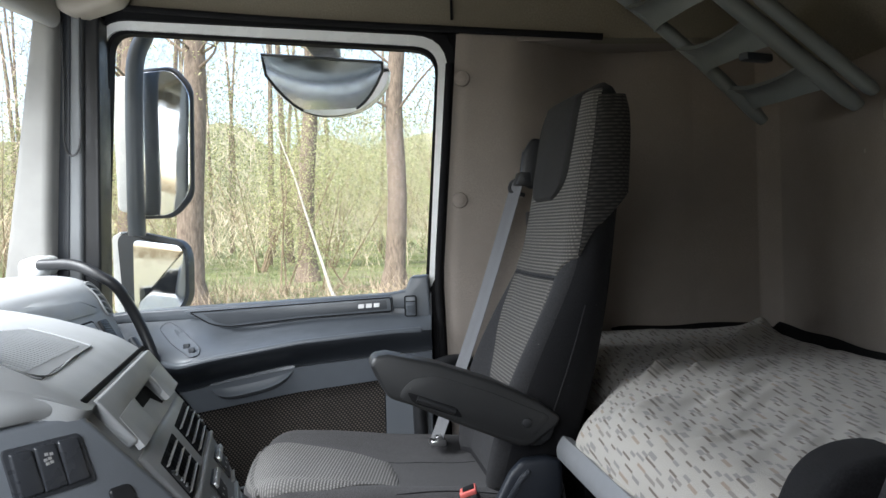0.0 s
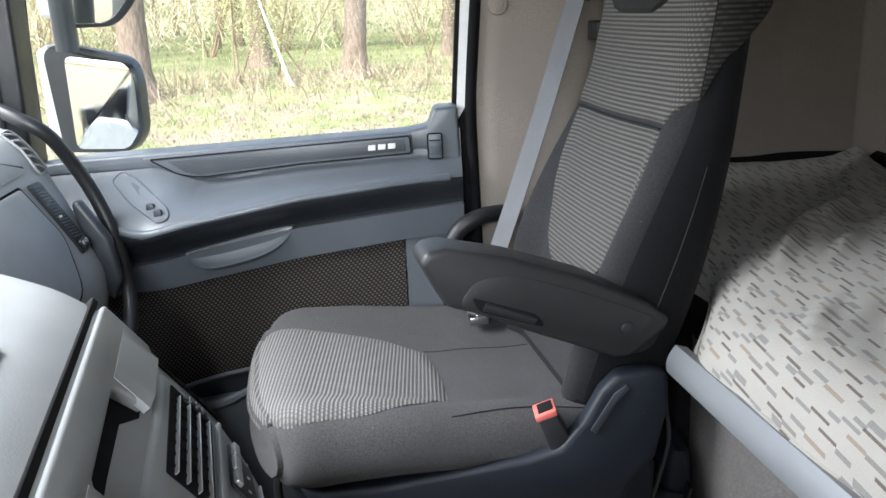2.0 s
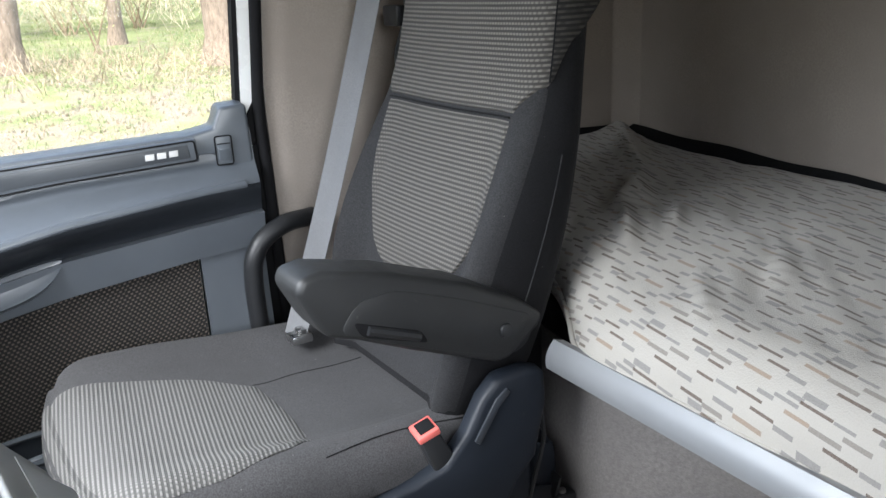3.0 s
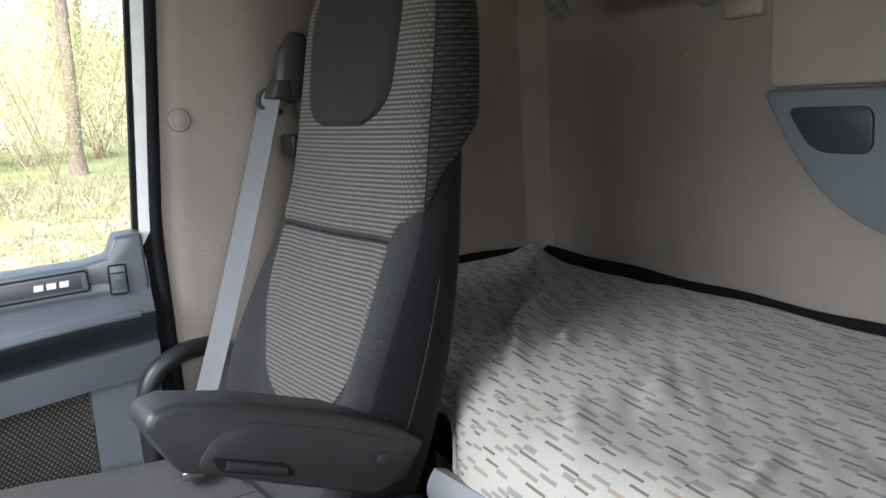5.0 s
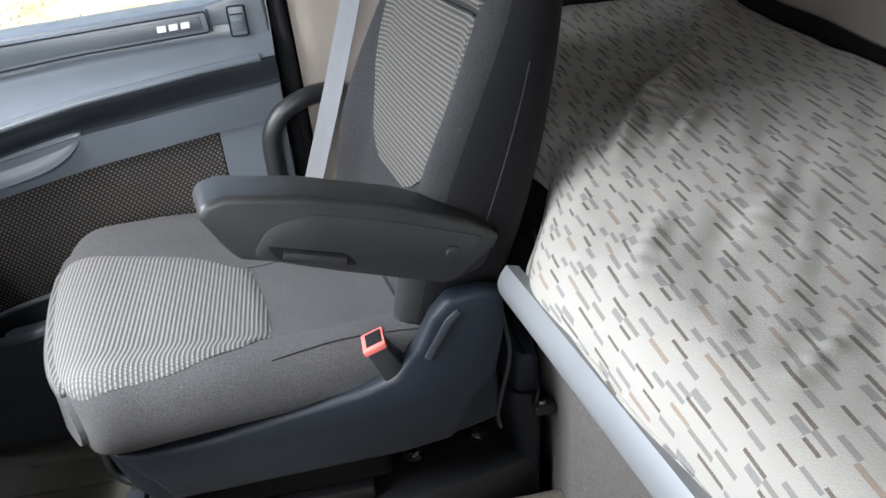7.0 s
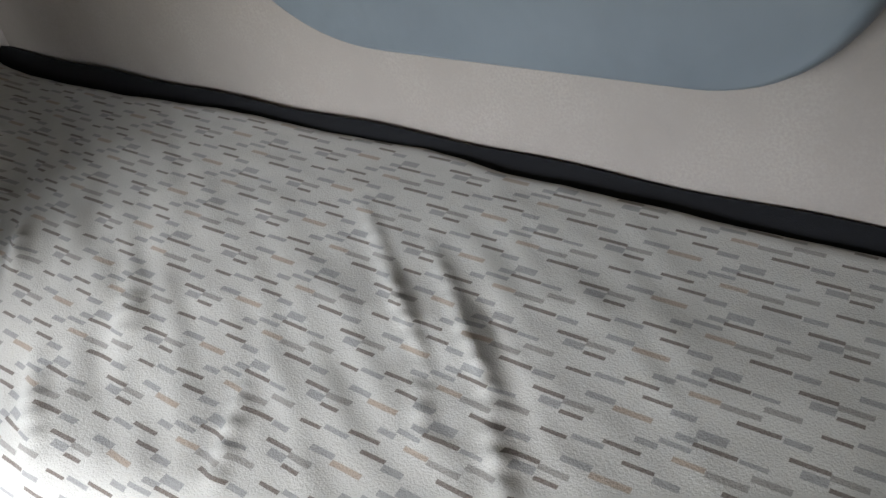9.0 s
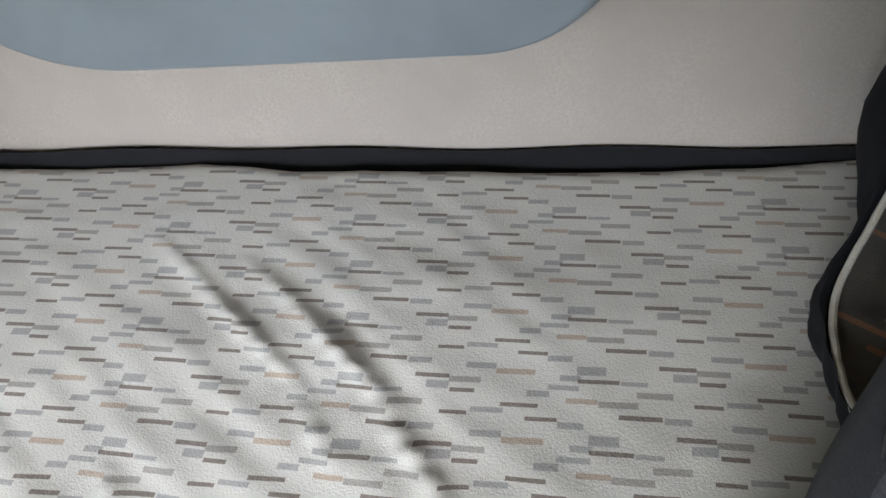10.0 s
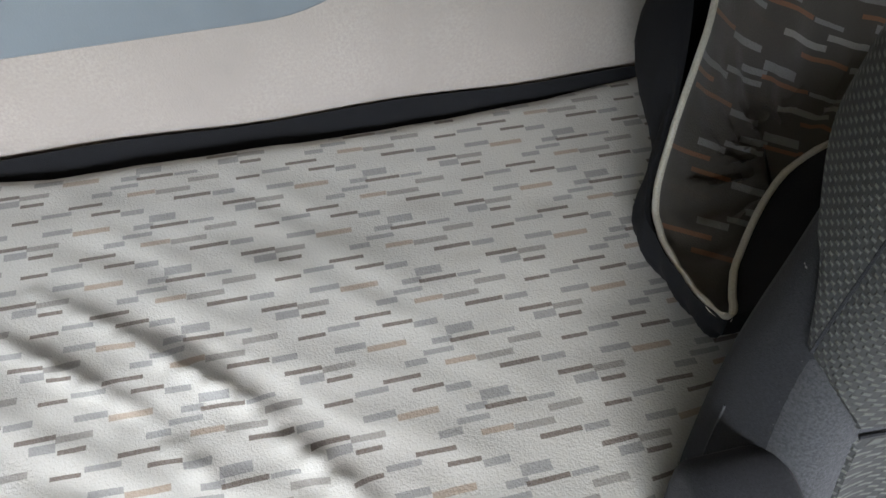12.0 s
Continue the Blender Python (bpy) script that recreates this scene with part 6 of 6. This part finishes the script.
ys = [-60, -20, -6, 0, 2] + [3 + 0.6 * k for k in range(40)] + [30, 40, 60, 120, 400]
xs = [-400, -120, -60, -40] + [-30 + 0.9 * k for k in range(50)] + [20, 40, 120, 400]
bm = bmesh.new()
gv = [[bm.verts.new((x, y, ground_z(x, y))) for x in xs] for y in ys]
for a, b in zip(gv, gv[1:]):
    for i in range(len(xs) - 1):
        bm.faces.new((a[i], a[i + 1], b[i + 1], b[i]))
solo("ground", bm, GRASS_GROUND, "rough spring grass verge strewn with old leaves", "ground", kind="structure")


def raw(name, verts, faces, material):
    me = bpy.data.meshes.new(name)
    me.from_pydata(verts, [], faces)
    me.materials.append(material)
    return new(name, me)


def blades(count, box2, height, seed, wide=0.012):
    r = random.Random(seed)
    v, f = [], []
    for _ in range(count):
        x, y = r.uniform(box2[0], box2[1]), r.uniform(box2[2], box2[3])
        if noise.noise(Vector((x * 0.7, y * 0.7, 5))) < -0.1 and r.random() < 0.8:
            continue
        z, a, h = ground_z(x, y), r.uniform(0, 6.28), height * r.uniform(0.4, 1.3)
        dx, dy = math.cos(a) * wide, math.sin(a) * wide
        lx, ly = r.uniform(-0.5, 0.5) * h, r.uniform(-0.5, 0.5) * h
        k = len(v)
        v += [(x - dx, y - dy, z - 0.01), (x + dx, y + dy, z - 0.01), (x + lx, y + ly, z + h)]
        f.append((k, k + 1, k + 2))
    return v, f


tagged(raw("grass", *blades(38000, (-16, 7, 9, 27), 0.06, 3, 0.008), GRASS), "fresh green grass tufts on the verge", "grass", kind="stuff")
tagged(raw("leaf_litter", *blades(30000, (-12, 5, 8, 15.5), 0.03, 4, 0.022), LITTER), "brown old leaves lying on the verge", "leaf litter", kind="stuff")


def leaf_cloud(centres, per, spread, size, seed):
    r = random.Random(seed)
    v, f = [], []
    for c in centres:
        for _ in range(per):
            p = Vector(c) + Vector((r.gauss(0, spread), r.gauss(0, spread), r.gauss(0, spread)))
            a, b = Vector((r.uniform(-1, 1), r.uniform(-1, 1), r.uniform(-1, 1))).normalized(), Vector((r.uniform(-1, 1), r.uniform(-1, 1), r.uniform(-1, 1)))
            b = (b - b.dot(a) * a).normalized()
            s = size * r.uniform(0.5, 1.4)
            k = len(v)
            v += [tuple(p), tuple(p + a * s + b * s * 0.4), tuple(p + a * s * 2), tuple(p + a * s - b * s * 0.4)]
            f.append((k, k + 1, k + 2, k + 3))
    return v, f


def limbs(base, top, r0, r1, n, reach, seed, rise=0.5, sub=2, from_t=0.25):
    """A bent tapered trunk with limbs: bmesh parts and the tips of the twigs."""
    r = random.Random(seed)
    base, top = Vector(base), Vector(top)
    ln = (top - base).length
    path = [base.lerp(top, k / 6) + Vector((r.gauss(0, 0.004 * ln), r.gauss(0, 0.004 * ln), 0)) * (k > 0) for k in range(7)]
    trunk = tube([base + (base - path[1]).normalized() * 0.2] + path, r0, 3, 12, taper=r1)
    for v in trunk.verts:
        k = max(0, 1 - (v.co.z - base.z) / 0.5)
        c = base.copy()
        c.z = v.co.z
        v.co = c + (v.co - c) * (1 + 0.5 * k * k)
    arms, tips = [], []
    for i in range(n):
        t = from_t + (1 - from_t) * r.random()
        a = path[min(5, int(t * 6))].lerp(path[min(6, int(t * 6) + 1)], t * 6 % 1)
        ang, l = r.uniform(0, 6.28), reach * (1.0 - 0.6 * t) * r.uniform(0.4, 1.2)
        d = Vector((math.cos(ang), math.sin(ang), rise * r.uniform(0.2, 1.6)))
        p1 = a + d * l * 0.5 + Vector((0, 0, 0.06 * l))
        p2 = a + d * l + Vector((r.gauss(0, 0.1), r.gauss(0, 0.1), 0.1)) * l
        rr = max(0.005, (r0 + (r1 - r0) * t) * 0.16)
        arms.append(tube([a, p1, p2], rr, 4, 6, taper=rr * 0.25))
        tips += [tuple(p1), tuple(p2), tuple(p1.lerp(p2, 0.5))]
        for _ in range(sub):
            q = p1.lerp(p2, r.random())
            e = q + Vector((r.gauss(0, 1), r.gauss(0, 1), r.gauss(0.4, 0.6))) * l * 0.25
            arms.append(tube([q, q.lerp(e, 0.5) + Vector((0, 0, 0.03)), e], rr * 0.4, 3, 5, taper=rr * 0.1))
            tips.append(tuple(e))
    return trunk, arms, tips


def tree(x, y, h, r0, seed, material, label, lean=(0, 0), n=16, reach=1.9, per=18, leaf=0.024, leaves=LEAF, spread=0.35, from_t=0.3):
    z = ground_z(x, y)
    base = place("tree", (x, y, z), label, "tree", "roadside trees")
    trunk, arms, tips = limbs((x, y, z), (x + lean[0], y + lean[1], z + h), r0, r0 * 0.35, n, reach, seed, from_t=from_t)
    part("trunk", trunk, material, base)
    part("limbs", join(*arms), material if material is not BIRCH else TWIG, base)
    crown = raw("crown", *leaf_cloud(tips, per, spread, leaf, seed + 50), leaves)
    crown.parent = base
    crown.data.transform(Matrix.Translation((-x, -y, -z)))


tree(-1.16, 14.1, 9.5, 0.20, 11, BARK, "tall oak trunk with burrs and a few spring leaves", (0.45, 0.2))
tree(-4.05, 12.4, 9.0, 0.24, 12, BARK, "thick oak trunk with a root flare", (0.3, 0.4))
tree(1.75, 13.4, 9.0, 0.30, 13, BARK, "broad old oak trunk beside the verge", (-0.1, 0.3))
tree(-3.25, 17.5, 11, 0.22, 14, BARK, "tall grey-brown tree trunk further back", (0.5, 0.4))
tree(-2.0, 13.0, 2.9, 0.028, 15, BIRCH, "thin leaning white birch trunk", (-0.95, 0.4), 14, 0.9, 8, 0.02)
tree(-6.6, 16.5, 10, 0.26, 16, BARK, "tall tree trunk further back", (0.2, 0.4))
tree(3.9, 17.5, 10, 0.24, 17, BARK, "tall tree trunk further back", (0.1, 0.4))
tree(-8.8, 13.0, 9, 0.22, 18, BARK, "roadside trunk with fresh leaves", (0.2, 0.4))
tree(-12.5, 15.0, 10, 0.25, 19, BARK, "roadside trunk with fresh leaves", (0.2, 0.4))
tree(0.5, 18.5, 10, 0.15, 20, BARK, "slim tree trunk further back", (0.3, 0.4))


def shrub(x, y, h, seed, leaves, label, stems=8, per=26, leaf=0.019):
    r = random.Random(seed)
    z = ground_z(x, y)
    base = place("shrub", (x, y, z), label, "shrub", "roadside shrubs")
    arms, tips = [], []
    for i in range(stems):
        a = r.uniform(0, 6.28)
        t, ar, tp = limbs((x + r.gauss(0, 0.1), y + r.gauss(0, 0.1), z), (x + math.cos(a) * h * 0.4, y + math.sin(a) * h * 0.3, z + h * r.uniform(0.6, 1.1)), 0.018, 0.006, 7, h * 0.35, seed * 31 + i, 0.9, 2, 0.15)
        arms += [t] + ar
        tips += tp
    part("stems", join(*arms), TWIG, base)
    crown = raw("crown", *leaf_cloud(tips, per, h * 0.09, leaf, seed + 9), leaves)
    crown.parent = base
    crown.data.transform(Matrix.Translation((-x, -y, -z)))


for k, (x, y, h) in enumerate(((-3.1, 14.2, 3.2), (-2.3, 15.4, 2.8), (0.1, 16.4, 2.6), (-5.6, 15.2, 3.2))):
    shrub(x, y, h, 170 + k, LEAF, "slender sapling with small yellow-green spring leaves", 3, 40, 0.022)
for k, (x, y, h) in enumerate(((-5.2, 21.5, 4.6), (-3.6, 22.5, 4.0), (-7.6, 22.0, 4.6), (-2.0, 23.5, 4.4), (-0.4, 22.2, 4.0), (1.2, 23.0, 4.2), (3.4, 22.6, 4.4), (-9.8, 22.8, 5.0), (-12.4, 22.0, 5.0), (-16.0, 22.0, 5.0), (5.8, 23.5, 4.4))):
    shrub(x, y, h, 70 + k, LEAF, "bare-stemmed shrub with small yellow-green spring leaves", 8, 34, 0.026)
r = random.Random(5)
far = []
for k in range(1700):
    x, y = r.uniform(-34, 16), r.uniform(26, 37)
    far.append((x, y, ground_z(x, y) + abs(r.gauss(0, 3.6))))
tagged(raw("far_woods", *leaf_cloud(far, 80, 0.75, 0.055, 8), LEAF_DARK), "dense dark green undergrowth along the wood", "undergrowth", kind="stuff")
far = []
for k in range(620):
    x, y = r.uniform(-36, 18), r.uniform(26, 40)
    far.append((x, y, ground_z(x, y) + r.uniform(3, 14)))
tagged(raw("far_canopy", *leaf_cloud(far, 130, 1.1, 0.045, 9), LEAF), "thin yellow-green canopy of the wood behind", "tree canopy", kind="stuff")
trunks = []
for k in range(46):
    x, y = r.uniform(-34, 17), r.uniform(24, 37)
    trunks.append(tube([(x, y, ground_z(x, y) - 0.2), (x + r.gauss(0, 0.2), y, 5), (x + r.gauss(0, 0.4), y, 13)], r.uniform(0.06, 0.15), 3, 8, taper=0.04))
solo("far_trunks", join(*trunks), BARK, "many slim trunks deep in the wood", "trees", kind="stuff")


def twigs(count, box2, seed, zlo=0.0, zhi=1.0, wide=0.006, long=1.0):
    """Fine bare shoots between the shrubs, each a thin bent blade."""
    r = random.Random(seed)
    v, f = [], []
    for _ in range(count):
        x, y = r.uniform(box2[0], box2[1]), r.uniform(box2[2], box2[3])
        h, a = long * r.uniform(0.5, 2.6), r.uniform(0, 6.28)
        p = Vector((x, y, ground_z(x, y) + r.uniform(zlo, zhi)))
        d = Vector((math.cos(a) * 0.5, math.sin(a) * 0.5, r.uniform(0.1, 1.0))).normalized()
        w = Vector((wide, 0.3 * wide, 0))
        for k in range(3):
            q = p + d * h / 3
            n0 = len(v)
            g = 1 - k / 3
            v += [tuple(p - w * g), tuple(p + w * g), tuple(q + w * (g - 0.33)), tuple(q - w * (g - 0.33))]
            f.append((n0, n0 + 1, n0 + 2, n0 + 3))
            p, d = q, (d + Vector((r.gauss(0, 0.3), r.gauss(0, 0.3), r.gauss(0, 0.25)))).normalized()
    return v, f


tagged(raw("twig_thicket", *twigs(3600, (-18, 7, 20.5, 27), 21, 0.0, 1.6, 0.008), bark("pale_shoots", (0.40, 0.34, 0.25), (0.58, 0.52, 0.40))), "tangle of bare pale shoots at the wood's edge", "thicket", kind="stuff")
tagged(raw("roadside_brush", *twigs(2600, (-9, 5, 11.6, 14.4), 27, 0.0, 0.12, 0.005, 0.28), bark("dry_brush", (0.24, 0.19, 0.13), (0.42, 0.35, 0.26))), "low brown brush and dry stalks between the trunks", "brush", kind="stuff")
tagged(raw("branch_haze", *twigs(6000, (-30, 14, 22, 33), 23, 1.0, 10.0, 0.012), bark("far_branches", (0.36, 0.31, 0.25), (0.55, 0.49, 0.41))), "haze of bare branches high in the wood", "branches", kind="stuff")


# the wood going on behind, a mass without detail, its colours paled to stand for haze
n = Net("distant_wood")
wood = n.mix(n.span(n.noise(0.35, 6, 0.7), 0.35, 0.65), (0.23, 0.255, 0.155), (0.42, 0.42, 0.31))
wood = n.mix(n.span(n.noise(1.6, 4, 0.7), 0.45, 0.7), wood, (0.50, 0.46, 0.38))
n.set(Base_Color=wood, Roughness=1.0, Specular_IOR_Level=0.0)
bm = bmesh.new()
cols = []
for k in range(121):
    a = radians(-75 + 150 * k / 120)
    x, y = 62 * math.sin(a) - 4, 62 * math.cos(a)
    top = 8.0 + 3.0 * noise.noise(Vector((k * 0.23, 0, 0))) + 1.6 * noise.noise(Vector((k * 0.9, 3, 0)))
    cols.append([bm.verts.new((x + 1.5 * noise.noise(Vector((k * 0.7, j, 2))), y, -1.5 + (top + 1.5) * j / 6)) for j in range(7)])
for p, q in zip(cols, cols[1:]):
    for j in range(6):
        bm.faces.new((p[j], q[j], q[j + 1], p[j + 1]))
solo("backdrop", bm, n.m, "pale distant wood behind the trees", "backdrop", kind="structure")
